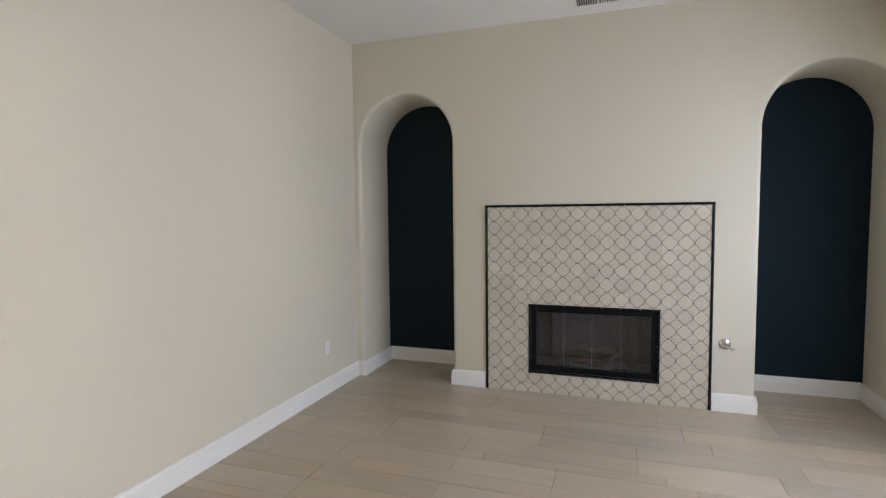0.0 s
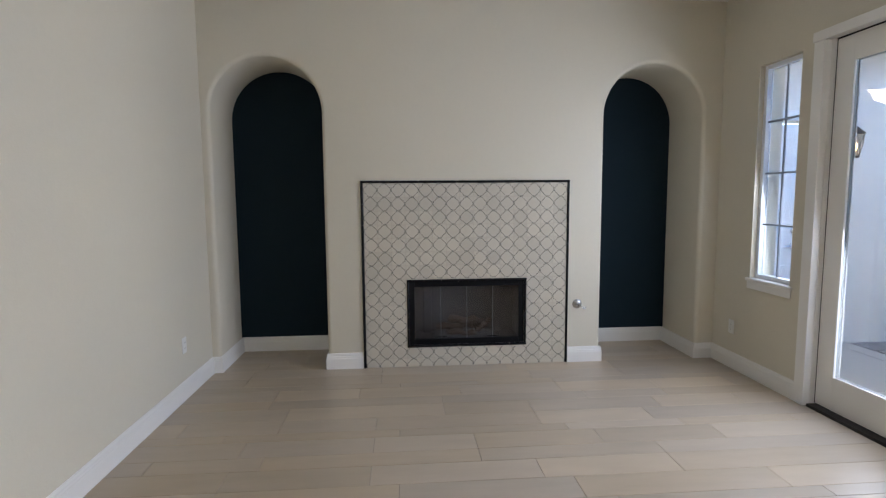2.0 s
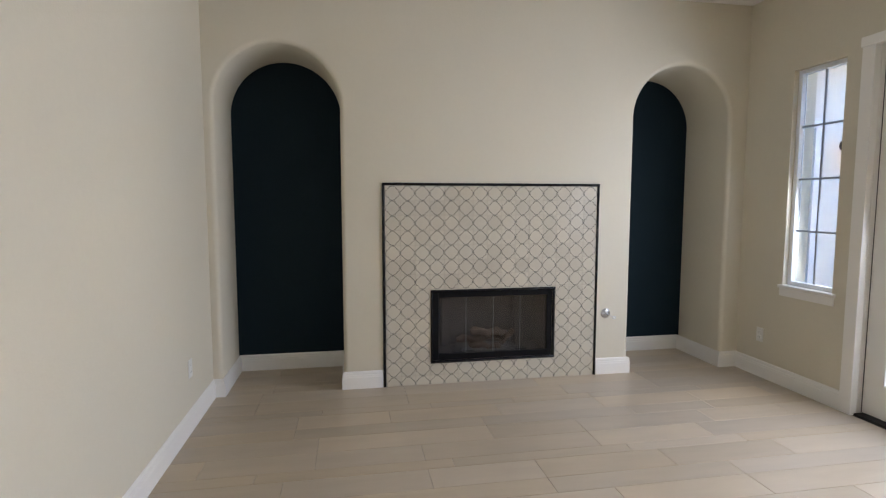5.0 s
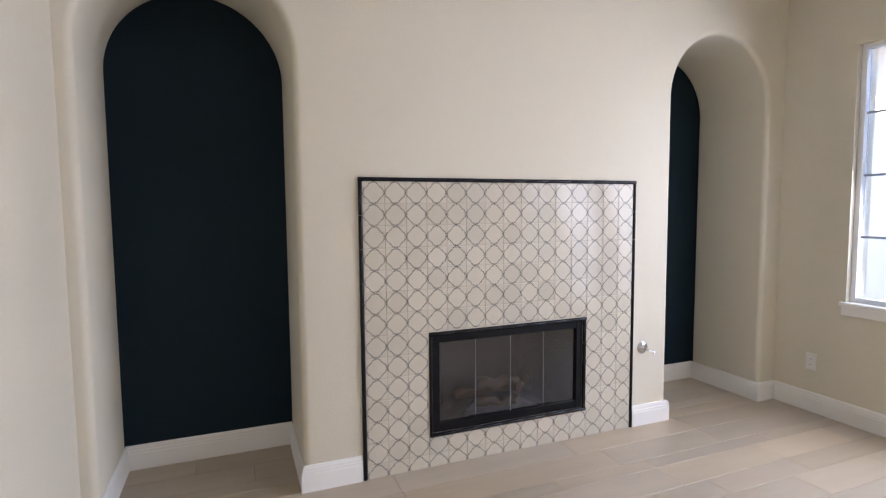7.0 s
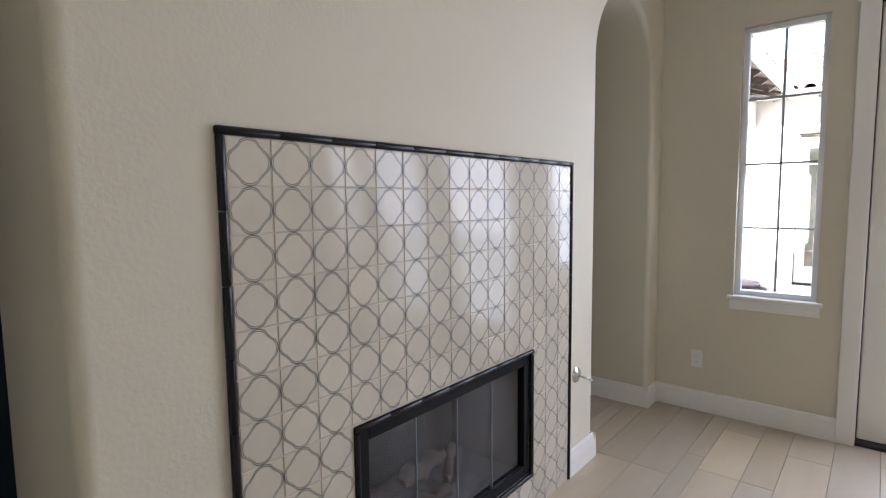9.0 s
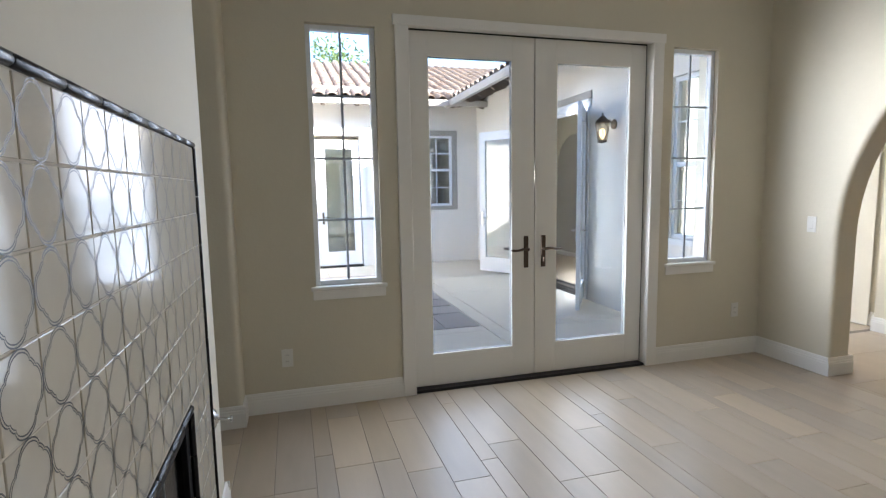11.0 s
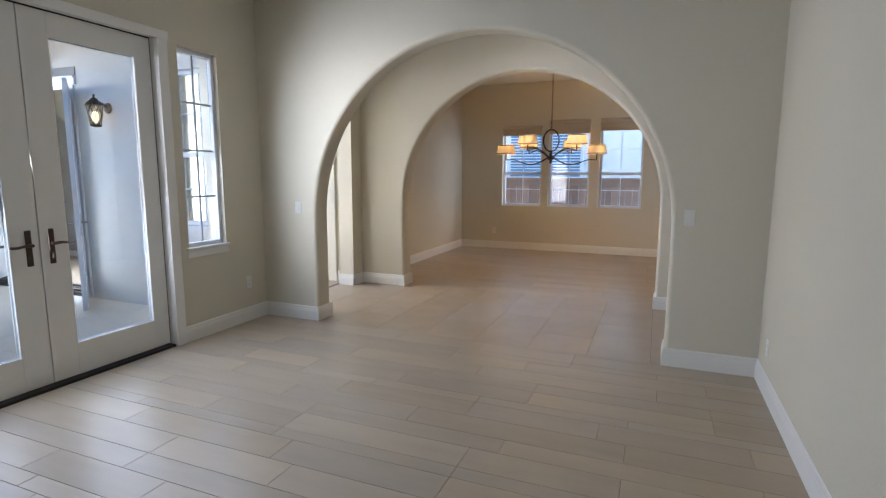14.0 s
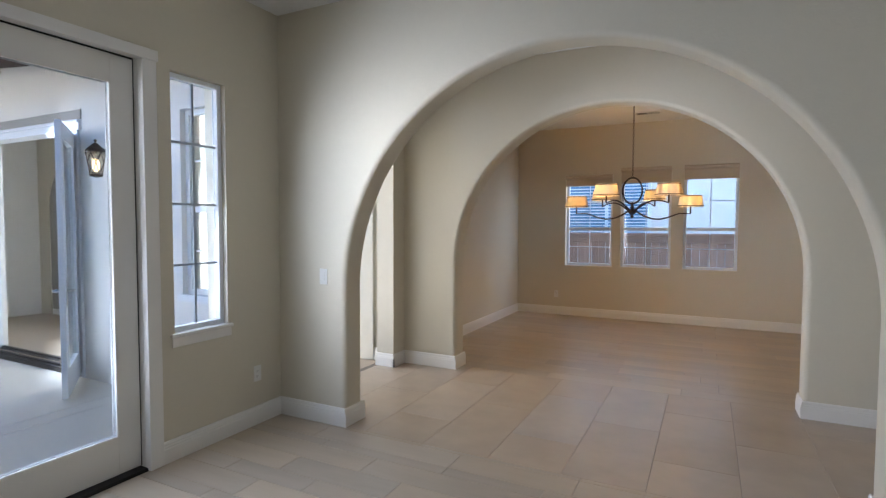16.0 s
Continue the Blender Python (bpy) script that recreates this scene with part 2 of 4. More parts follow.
def lathe(bm, profile, segs=24, centre=(0, 0, 0), a0=0.0, a1=2 * math.pi):
    """Turn a profile of (radius, height) round the z axis."""
    full = abs(a1 - a0 - 2 * math.pi) < 1e-6
    n = segs if full else segs + 1
    rings = []
    for r, z in profile:
        rings.append([bm.verts.new((centre[0] + r * math.cos(a0 + (a1 - a0) * k / segs), centre[1] + r * math.sin(a0 + (a1 - a0) * k / segs), centre[2] + z)) for k in range(n)])
    for a, b in zip(rings, rings[1:]):
        for k in range(segs):
            j = (k + 1) % n
            bm.faces.new((a[k], a[j], b[j], b[k]))
    for ring, (r, z) in ((rings[0], profile[0]), (rings[-1], profile[-1])):
        if r > 1e-4 and full:
            bm.faces.new(ring)
    return rings


def tube(bm, points, radius, segs=10, closed=False):
    """A round bar along points."""
    pts = [Vector(p) for p in points]
    rings = []
    for k, p in enumerate(pts):
        a, b = pts[k - 1] if (k or closed) else p, pts[(k + 1) % len(pts)] if (k + 1 < len(pts) or closed) else p
        d = (b - a).normalized()
        u = d.orthogonal().normalized() if abs(d.z) > 0.95 else d.cross(Vector((0, 0, 1))).normalized()
        v = d.cross(u)
        r = radius[k] if isinstance(radius, (list, tuple)) else radius
        rings.append([bm.verts.new(p + r * (math.cos(2 * math.pi * j / segs) * u + math.sin(2 * math.pi * j / segs) * v)) for j in range(segs)])
    for a, b in zip(rings, rings[1:] + ([rings[0]] if closed else [])):
        for j in range(segs):
            i = (j + 1) % segs
            bm.faces.new((a[j], a[i], b[i], b[j]))
    if not closed:
        bm.faces.new(rings[0])
        bm.faces.new(rings[-1])


def slab(bm, outline, depth, axis="y", start=0.0):
    """A flat outline of (u, z), or (x, y) for axis z, pushed through by depth along an axis."""
    def at(u, v, d):
        return {"y": (u, d, v), "x": (d, u, v), "z": (u, v, d)}[axis]
    a = [bm.verts.new(at(u, v, start)) for u, v in outline]
    b = [bm.verts.new(at(u, v, start + depth)) for u, v in outline]
    f0, f1 = bm.faces.new(a), bm.faces.new(list(reversed(b)))
    rims = []
    for k in range(len(a)):
        j = (k + 1) % len(a)
        bm.faces.new((a[k], a[j], b[j], b[k]))
        rims.append((a[k], a[j], b[k], b[j]))
    bmesh.ops.triangulate(bm, faces=[f0, f1])
    return a, b


def arch_points(xa, xb, spring, n=40, drop=0.0):
    """Opening from the floor at xa, up, over a half circle and down to xb."""
    c, r = (xa + xb) / 2, (xb - xa) / 2
    pts = [(xa, drop)]
    pts += [(c - r * math.cos(math.pi * k / n), spring + r * math.sin(math.pi * k / n)) for k in range(n + 1)]
    return pts + [(xb, drop)]


def round_edges(bm, near, radius, seg=4):
    """Round off the edges whose two ends both pass the test."""
    es = [e for e in bm.edges if near(e.verts[0].co) and near(e.verts[1].co) and len(e.link_faces) == 2 and e.calc_face_angle(0) > 0.9]
    bmesh.ops.bevel(bm, geom=es, offset=radius, segments=seg, affect="EDGES", profile=0.5)


def wall_cells(bm, us, zs, solid, a, b, axis):
    """Boxes of a wall between a and b, over a grid of cuts, where solid(u, z) holds."""
    for u0, u1 in zip(us, us[1:]):
        run = None
        for z0, z1 in list(zip(zs, zs[1:])) + [(None, None)]:
            ok = z0 is not None and solid((u0 + u1) / 2, (z0 + z1) / 2)
            if ok:
                run = (run[0], z1) if run else (z0, z1)
            elif run:
                if axis == "x":
                    box(bm, a, b, u0, u1, run[0], run[1])
                else:
                    box(bm, u0, u1, a, b, run[0], run[1])
                run = None


def holed(holes):
    return lambda u, z: not any(h[0] < u < h[1] and h[2] < z < h[3] for h in holes)


def cuts(holes, lo, hi, k):
    return sorted({lo, hi, *(h[k] for h in holes if lo < h[k] < hi), *(h[k + 1] for h in holes if lo < h[k + 1] < hi)})


CHANDELIER_W = 0.5
H = 3.05          # ceiling
XW = 4.32         # face of the wall with the French doors
YA = -4.02         # face of the wall with the first arch
YA2 = -5.77       # face of the second arch wall
YD = -9.57        # end wall of the dining room
G = -0.08         # courtyard paving

# ---- fireplace wall with two arched niches, 0.6 m deep ----
def arch_wall(bm, x0, x1, xa, xb, apex, y0, depth, n=48, R=0.035):
    """A wall from y0 to y0 + depth with an arched opening whose edges are rounded, as strips."""
    c, r = (xa + xb) / 2, (xb - xa) / 2
    spring = apex - r
    way = 1 if depth > 0 else -1
    line = [((xa, 0.0), (-1, 0))]
    line += [((c - r * math.cos(math.pi * k / n), spring + r * math.sin(math.pi * k / n)), (-math.cos(math.pi * k / n), math.sin(math.pi * k / n))) for k in range(n + 1)]
    line += [((xb, 0.0), (1, 0))]
    steps = [(R * (1 - math.sin(a * math.pi / 10)), R * (1 - math.cos(a * math.pi / 10))) for a in range(6)]
    steps += [(o, abs(depth) - d) for o, d in reversed(steps)]
    loops = [[bm.verts.new((p[0] + o * q[0], y0 + way * d, p[1] + o * q[1])) for p, q in line] for o, d in steps]
    for la, lb in zip(loops, loops[1:]):
        for k in range(len(line) - 1):
            bm.faces.new((la[k], la[k + 1], lb[k + 1], lb[k]))
    for loop, y in ((loops[0], y0), (loops[-1], y0 + depth)):
        top = [bm.verts.new((v.co.x, y, H)) for v in loop[1:-1]]
        for k in range(len(top) - 1):
            bm.faces.new((loop[k + 1], loop[k + 2], top[k + 1], top[k]))
        for edge, foot, spr, tp in ((x0, loop[0], loop[1], top[0]), (x1, loop[-1], loop[-2], top[-1])):
            u0, u1, u2 = (bm.verts.new((edge, y, z)) for z in (0, spring, H))
            bm.faces.new((foot, spr, u1, u0))
            bm.faces.new((spr, tp, u2, u1))


def niche_piece(x0, x1, xa, xb, apex):
    bm = bmesh.new()
    arch_wall(bm, x0, x1, xa, xb, apex, 0.0, 0.6)
    if x0 == 0.0:
        box(bm, x1 - 0.001, x1, 0.002, 0.6, 0, H)
    else:
        box(bm, x0, x0 + 0.001, 0.002, 0.6, 0, H)
    return bm


NL, NR = (0.068, 0.945), (3.29, 4.155)
setting("wall_fireplace_west", niche_piece(0.0, 1.64, *NL, 2.565), WALL, smooth=True)
setting("wall_fireplace_east", niche_piece(2.61, XW, *NR, 2.545), WALL, smooth=True)
bm = bmesh.new()
box(bm, 1.64, 2.61, 0, 0.6, 0.75, H)
box(bm, 1.64, 2.61, 0, 0.6, 0, 0.17)
setting("wall_fireplace_middle", bm, WALL)
for nm, (xa, xb) in (("wall_niche_west", NL), ("wall_niche_east", NR)):
    setting(nm, boxm(xa - 0.05, xb + 0.05, 0.6, 0.72, 0, 2.7), NAVY, "dark navy painted back of the arched niche")

# ---- wall with French doors and two windows ----
W1, W2 = (-0.890, -0.462), (-3.525, -3.117)
WZ = (0.79, 2.415)
DO = (-2.947, -1.085)
HOLES = [(*W1, *WZ), (*W2, *WZ), (*DO, -0.2, 2.45)]
bm = bmesh.new()
wall_cells(bm, cuts(HOLES, -4.2, 0.72, 0), cuts(HOLES, -0.1, H, 2), holed(HOLES), XW, XW + 0.2, "x")
setting("wall_east", bm, WALL)
setting("wall_west", boxm(-0.2, 0.0, YD - 0.2, 0.72, -0.1, H), WALL)
setting("wall_north", boxm(-0.2, XW + 0.2, 0.72, 0.9, -0.1, H), WALL)

# ---- the two arch walls ----
A1 = (0.61, 3.70)
A2 = (0.69, 3.65)
for nm, y, t, (xa, xb), apex, x1 in (("wall_arch_north", YA, 0.21, A1, 2.545, XW), ("wall_arch_south", YA2, 0.22, A2, 2.55, XW)):
    bm = bmesh.new()
    arch_wall(bm, 0.0, x1, xa, xb, apex, y, -t, 72)
    setting(nm, bm, WALL, smooth=True)

# hall: side opening to the bright passage
bm = bmesh.new()
box(bm, 4.25, 4.45, YA2, -5.55, 0, H)
box(bm, 4.25, 4.45, -5.55, YA - 0.21, 2.45, H)
setting("wall_hall_east", bm, WALL)
bm = bmesh.new()
box(bm, 4.45, 14.0, -5.9, -5.72, -0.1, H)
setting("wall_passage_south", bm, WALL)
# dining room
DW = [(2.72, 3.46, 0.82, 2.285), (1.87, 2.60, 0.82, 2.285), (0.985, 1.705, 0.82, 2.285)]
bm = bmesh.new()
wall_cells(bm, cuts(DW, -0.2, XW + 0.1, 0), cuts(DW, -0.1, H, 2), holed(DW), YD - 0.2, YD, "y")
setting("wall_dining_south", bm, WALL)
setting("wall_dining_east", boxm(4.27, 4.47, YD - 0.2, YA2 - 0.22, -0.1, H), WALL)
setting("ceiling", boxm(-0.2, XW + 0.2, YD - 0.2, 0.9, H, H + 0.2), CEIL)
setting("ceiling_passage", boxm(4.53, 14.0, -6.0, -4.15, H, H + 0.15), CEIL)
setting("floor_passage", boxm(4.2, 14.0, -5.75, -4.1, -0.2, -0.01), HALLT)

# ---- baseboards ----
def baseboard_profile(n, a, b, axis, face, out):
    """A moulded baseboard from a to b along an axis, standing on the floor against a face, looking out."""
    prof = [(0, 0), (0.016, 0), (0.016, 0.088), (0.0135, 0.094), (0.0135, 0.104), (0.010, 0.110), (0.010, 0.120), (0.006, 0.132), (0, 0.135)]
    bm = bmesh.new()
    ends = []
    for u in (a, b):
        ends.append([bm.verts.new((u, face + out * d, z) if axis == "x" else (face + out * d, u, z)) for d, z in prof])
    for k in range(len(prof)):
        j = (k + 1) % len(prof)
        bm.faces.new((ends[0][k], ends[0][j], ends[1][j], ends[1][k]))
    for e in ends:
        bm.faces.new(e)
    return setting("baseboard", bm, TRIM)


B = baseboard_profile
for a, b, axis, face, out in (
        (0.0, NL[0], "x", 0, -1), (NL[1], 1.24, "x", 0, -1), (3.0, NR[0], "x", 0, -1), (NR[1], XW, "x", 0, -1),
        (-0.016, 0.6, "y", NL[0], 1), (-0.016, 0.6, "y", NL[1], -1), (-0.016, 0.6, "y", NR[0], 1), (-0.016, 0.6, "y", NR[1], -1),
        (*NL, "x", 0.6, -1), (*NR, "x", 0.6, -1),
        (YA, 0, "y", 0, 1), (YA, -3.018, "y", XW, -1), (-1.012, 0, "y", XW, -1),
        (0, A1[0], "x", YA, 1), (A1[1], XW, "x", YA, 1), (YA - 0.226, YA + 0.016, "y", A1[0], 1), (YA - 0.226, YA + 0.016, "y", A1[1], -1),
        (0, A1[0], "x", YA - 0.21, -1), (A1[1], 4.53, "x", YA - 0.21, -1),
        (0, A2[0], "x", YA2, 1), (A2[1], 4.25, "x", YA2, 1), (YA2 - 0.236, YA2 + 0.016, "y", A2[0], 1), (YA2 - 0.236, YA2 + 0.016, "y", A2[1], -1),
        (YA2, -5.534, "y", 4.25, -1), (4.234, 4.466, "x", -5.55, 1), (4.45, 14.0, "x", -5.72, 1),
        (YD, YA2 - 0.22, "y", 4.27, -1), (0.0, 4.27, "x", YD, 1), (YD, YA2 - 0.22, "y", 0, 1), (YA2, YA - 0.21, "y", 0, 1),
        (0, A2[0], "x", YA2 - 0.22, -1), (A2[1], 4.27, "x", YA2 - 0.22, -1)):
    B("baseboard", a, b, axis, face, out)


# ---- French doors ----
def french_leaf(name, label, m, width, height, handle_end, paint, lever=BRONZE, stile=0.135, top=0.16, bottom=0.215, group="", dead=False, lever_dir=1, pane_mat=None, inner=0.0):
    """A glazed door leaf, hinged at the origin, reaching along +x, 45 mm thick round y=0."""
    t = thing(name, label, "door", group, m)
    h = 0.0225
    inner = inner or stile
    part("stile", boxm(0, stile, -h, h, 0, height, 0.003), paint, t)
    part("stile", boxm(width - inner, width, -h, h, 0, height, 0.003), paint, t)
    part("top_rail", boxm(stile, width - inner, -h, h, height - top, height), paint, t)
    part("bottom_rail", boxm(stile, width - inner, -h, h, 0, bottom), paint, t)
    bm = bmesh.new()
    for s in (-1, 1):
        for x0, x1, z0, z1 in ((stile, stile + 0.006, bottom, height - top), (width - inner - 0.006, width - inner, bottom, height - top),
                               (stile + 0.006, width - inner - 0.006, bottom, bottom + 0.006), (stile + 0.006, width - inner - 0.006, height - top - 0.006, height - top)):
            box(bm, x0, x1, s * 0.018 - 0.006, s * 0.018 + 0.006, z0, z1, 0.003)
    part("glazing_bead", bm, paint, t)
    p = part("pane", boxm(stile + 0.001, width - inner - 0.001, -0.004, 0.004, bottom + 0.001, height - top - 0.001), pane_mat or GLASS, t, "tinted door glass")
    p.visible_shadow = False
    x = width - 0.065 if handle_end else 0.065
    d = -1 if handle_end else 1
    for s in (-1, 1):
        bm = bmesh.new()
        box(bm, x - 0.018, x + 0.018, s * h, s * (h + 0.010), 0.80, 1.03, 0.004)
        if dead:
            box(bm, x - 0.008, x + 0.008, s * h, s * (h + 0.03), 0.835, 0.875, 0.005)
        plate = part("handle_plate", bm, lever, t, "dark bronze handle plate")
        bm = bmesh.new()
        tube(bm, [(x, s * h, 0.935), (x, s * (h + 0.048), 0.935)], 0.011)
        pts = [(x + d * lever_dir * 0.13 * k / 8, s * (h + 0.048 + 0.006 * math.sin(math.pi * k / 8)), 0.935 + 0.004 * math.sin(2 * math.pi * k / 8)) for k in range(9)]
        tube(bm, pts, [0.011, 0.0105, 0.0095, 0.009, 0.0085, 0.0085, 0.0085, 0.009, 0.008], 8)
        part("lever", bm, lever, plate, smooth=True)
    return t


MEET = -2.016
LW = 0.906
# leaves: local x runs along the wall
french_leaf("french_door", "closed off-white French door leaf with one tall pane", Matrix.Translation((4.405, MEET + 0.003 + LW, 0.022)) @ pose(0, 0, 0, 0, 0, -90), LW, 2.405, True, DOORP, stile=0.132, top=0.155, bottom=0.22, inner=0.168, group="pair of French doors")
french_leaf("french_door", "closed off-white French door leaf with deadbolt under the lever", Matrix.Translation((4.405, MEET - 0.003 - LW, 0.022)) @ pose(0, 0, 0, 0, 0, 90), LW, 2.405, True, DOORP, stile=0.132, top=0.155, bottom=0.22, inner=0.168, group="pair of French doors", dead=True)
frame_ob = thing("door_1", "off-white painted door frame and flat casing", "door frame")
frame_ob["kind"] = "structure"
part("jamb", boxm(XW + 0.03, XW + 0.2, DO[1] - 0.016, DO[1] + 0.02, 0, 2.47), DOORP, frame_ob)
part("jamb", boxm(XW + 0.03, XW + 0.2, DO[0] - 0.02, DO[0] + 0.016, 0, 2.47), DOORP, frame_ob)
part("head", boxm(XW + 0.03, XW + 0.2, DO[0] + 0.016, DO[1] - 0.016, 2.438, 2.47), DOORP, frame_ob)
part("casing", boxm(XW - 0.022, XW + 0.03, -1.10, -1.012, 0, 2.43, 0.004), TRIM, frame_ob)
part("casing", boxm(XW - 0.022, XW + 0.03, -3.018, -2.930, 0, 2.43, 0.004), TRIM, frame_ob)
part("casing", boxm(XW - 0.024, XW + 0.03, -3.03, -1.0, 2.43, 2.495, 0.004), TRIM, frame_ob)
part("threshold", boxm(XW + 0.005, XW + 0.25, DO[0] + 0.016, DO[1] - 0.016, -0.05, 0.016, 0.003), SILL_D, frame_ob, "dark bronze threshold")
part("weatherstrip", boxm(4.384, 4.39, DO[0] + 0.016, DO[1] - 0.016, 2.427, 2.438), DARK, frame_ob, "dark rubber weatherstrip")
for y in (DO[0] + 0.016, DO[1] - 0.0205):
    part("weatherstrip", boxm(4.384, 4.39, y, y + 0.0045, 0.02, 2.427), DARK, frame_ob, "dark rubber weatherstrip")
for y0, y1 in ((DO[0] + 0.016, DO[0] + 0.030), (DO[1] - 0.030, DO[1] - 0.016)):
    part("door_stop", boxm(4.4285, 4.45, y0, y1, 0.016, 2.415), DOORP, frame_ob)
part("astragal", boxm(4.4285, 4.438, MEET - 0.02, MEET + 0.02, 0.03, 2.41, 0.002), DOORP, frame_ob)
part("door_stop", boxm(4.43, 4.45, DO[0] + 0.016, DO[1] - 0.016, 2.415, 2.438), DOORP, frame_ob)


def grid_window(name, label, axis, face, out, u0, u1, z0, z1, cols, rows, sash=None, fr=0.035, reveal=0.09, sill=True, group="", bar=0.012, paint=None, pane_mat=None, bar_mat=None):
    """A window set back in its opening: frame, sash bars, panes, sill with apron."""
    paint = paint or VINYL
    t = thing(name, label, "window", group)
    t["kind"] = "structure"

    def bx(a, b, d0, d1, c, d, bev=0.0):
        lo, hi = sorted((face - out * d0, face - out * d1))
        return boxm(a, b, lo, hi, c, d, bev) if axis == "x" else boxm(lo, hi, a, b, c, d, bev)

    d0, d1 = reveal, reveal + 0.05
    part("window_frame", bx(u0, u0 + fr, d0, d1, z0, z1, 0.003), paint, t)
    part("window_frame", bx(u1 - fr, u1, d0, d1, z0, z1, 0.003), paint, t)
    part("window_frame", bx(u0 + fr, u1 - fr, d0, d1, z1 - fr, z1, 0.003), paint, t)
    part("window_frame", bx(u0 + fr, u1 - fr, d0, d1, z0, z0 + fr, 0.003), paint, t)
    a, b, c, d = u0 + fr, u1 - fr, z0 + fr, z1 - fr
    spans = [(c, d, rows)]
    if sash:
        part("meeting_rail", bx(a, b, d0 + 0.005, d1 - 0.01, sash - 0.025, sash + 0.025, 0.003), paint, t)
        spans = [(c, sash - 0.025, rows), (sash + 0.025, d, rows)]
    for k in range(1, cols):
        u = a + (b - a) * k / cols
        part("muntin", bx(u - bar / 2, u + bar / 2, d0 + 0.022, d0 + 0.032, c, d), bar_mat or paint, t)
    for lo, hi, n in spans:
        for k in range(1, n):
            z = lo + (hi - lo) * k / n
            part("muntin", bx(a, b, d0 + 0.0205, d0 + 0.0335, z - bar / 2, z + bar / 2), bar_mat or paint, t)
        p = part("pane", bx(a, b, d0 + 0.036, d0 + 0.042, lo, hi), pane_mat or GLASS, t)
        p.visible_shadow = False
    if sill:
        part("window_sill", bx(u0 - 0.03, u1 + 0.03, -0.022, reveal, z0 - 0.025, z0 + 0.001, 0.006), TRIM, t)
        part("apron", bx(u0 - 0.02, u1 + 0.02, -0.010, 0.0, z0 - 0.085, z0 - 0.025, 0.003), TRIM, t)
    return t


# Bars seen against the daylight: their backlit darkness is put into this colour.
BACKLIT_BAR = material("window_grid_bar", (0.30, 0.33, 0.37), 0.5, coarse=0.03)
grid_window("window_1", "tall narrow window with white frame and grid bars", "y", XW, -1, *W1, *WZ, 2, 4, pane_mat=WGLASS, reveal=0.04, fr=0.032, bar=0.014, bar_mat=BACKLIT_BAR, group="windows beside the French doors")
grid_window("window_2", "tall narrow window with white frame and grid bars", "y", XW, -1, *W2, *WZ, 2, 4, pane_mat=WGLASS, reveal=0.04, fr=0.032, bar=0.014, bar_mat=BACKLIT_BAR, group="windows beside the French doors")
for k, (a, b, c, d) in enumerate(DW):
    grid_window("window_%d" % (k + 3), "white single-hung dining room window with roller shade", "x", YD, 1, a, b, c, d, 2, 2, sash=1.42, fr=0.04, group="dining room windows", sill=False, pane_mat=CLEAR)

# ---- tiled fireplace ----
fire = thing("fireplace", "gas fireplace with patterned cream tiles and black glazed trim", "fireplace")
FX0, FX1, FZ = 1.243, 2.998, 1.578
BX0, BX1, BZ0, BZ1 = 1.612, 2.634, 0.166, 0.752
TW = 0.022
part("tile_bed", boxm(FX0 + TW, BX0 + 0.02, -0.0092, 0.004, 0, FZ - TW), TGROUT, fire, "beige tile grout")
part("tile_bed", boxm(BX1 - 0.02, FX1 - TW, -0.0092, 0.004, 0, FZ - TW), TGROUT, fire, "beige tile grout")
part("tile_bed", boxm(BX0 + 0.02, BX1 - 0.02, -0.0092, 0.004, BZ1 - 0.02, FZ - TW), TGROUT, fire, "beige tile grout")
part("tile_bed", boxm(BX0 + 0.02, BX1 - 0.02, -0.0092, 0.004, 0, BZ0 + 0.02), TGROUT, fire, "beige tile grout")


def pencil(bm, a, b, r=0.011):
    """A half-round trim tile between two points on the wall."""
    tube(bm, [a, Vector(a).lerp(Vector(b), 0.02), Vector(a).lerp(Vector(b), 0.98), b], [r * 0.9, r, r, r * 0.9], 10)


def trim_run(a, b, n):
    a, b = Vector(a), Vector(b)
    for k in range(n):
        bm = bmesh.new()
        pencil(bm, a.lerp(b, (k + 0.006) / n), a.lerp(b, (k + 0.994) / n))
        part("trim_tile", bm, BLACKT, fire, smooth=True)


trim_run((FX0 + 0.011, -0.008, 0.0), (FX0 + 0.011, -0.008, FZ - 0.02), 9)
trim_run((FX1 - 0.011, -0.008, 0.0), (FX1 - 0.011, -0.008, FZ - 0.02), 9)
trim_run((FX0, -0.008, FZ - 0.011), (FX1, -0.008, FZ - 0.011), 11)
for a, b, n in (((BX0, -0.010, BZ1 - 0.012), (BX1, -0.010, BZ1 - 0.012), 7), ((BX0, -0.010, BZ0 + 0.012), (BX1, -0.010, BZ0 + 0.012), 7),
                ((BX0 + 0.012, -0.010, BZ0 + 0.022), (BX0 + 0.012, -0.010, BZ1 - 0.022), 4), ((BX1 - 0.012, -0.010, BZ0 + 0.022), (BX1 - 0.012, -0.010, BZ1 - 0.022), 4)):
    trim_run(a, b, n)
PITCH = (FX1 - FX0 - 2 * TW) / 15


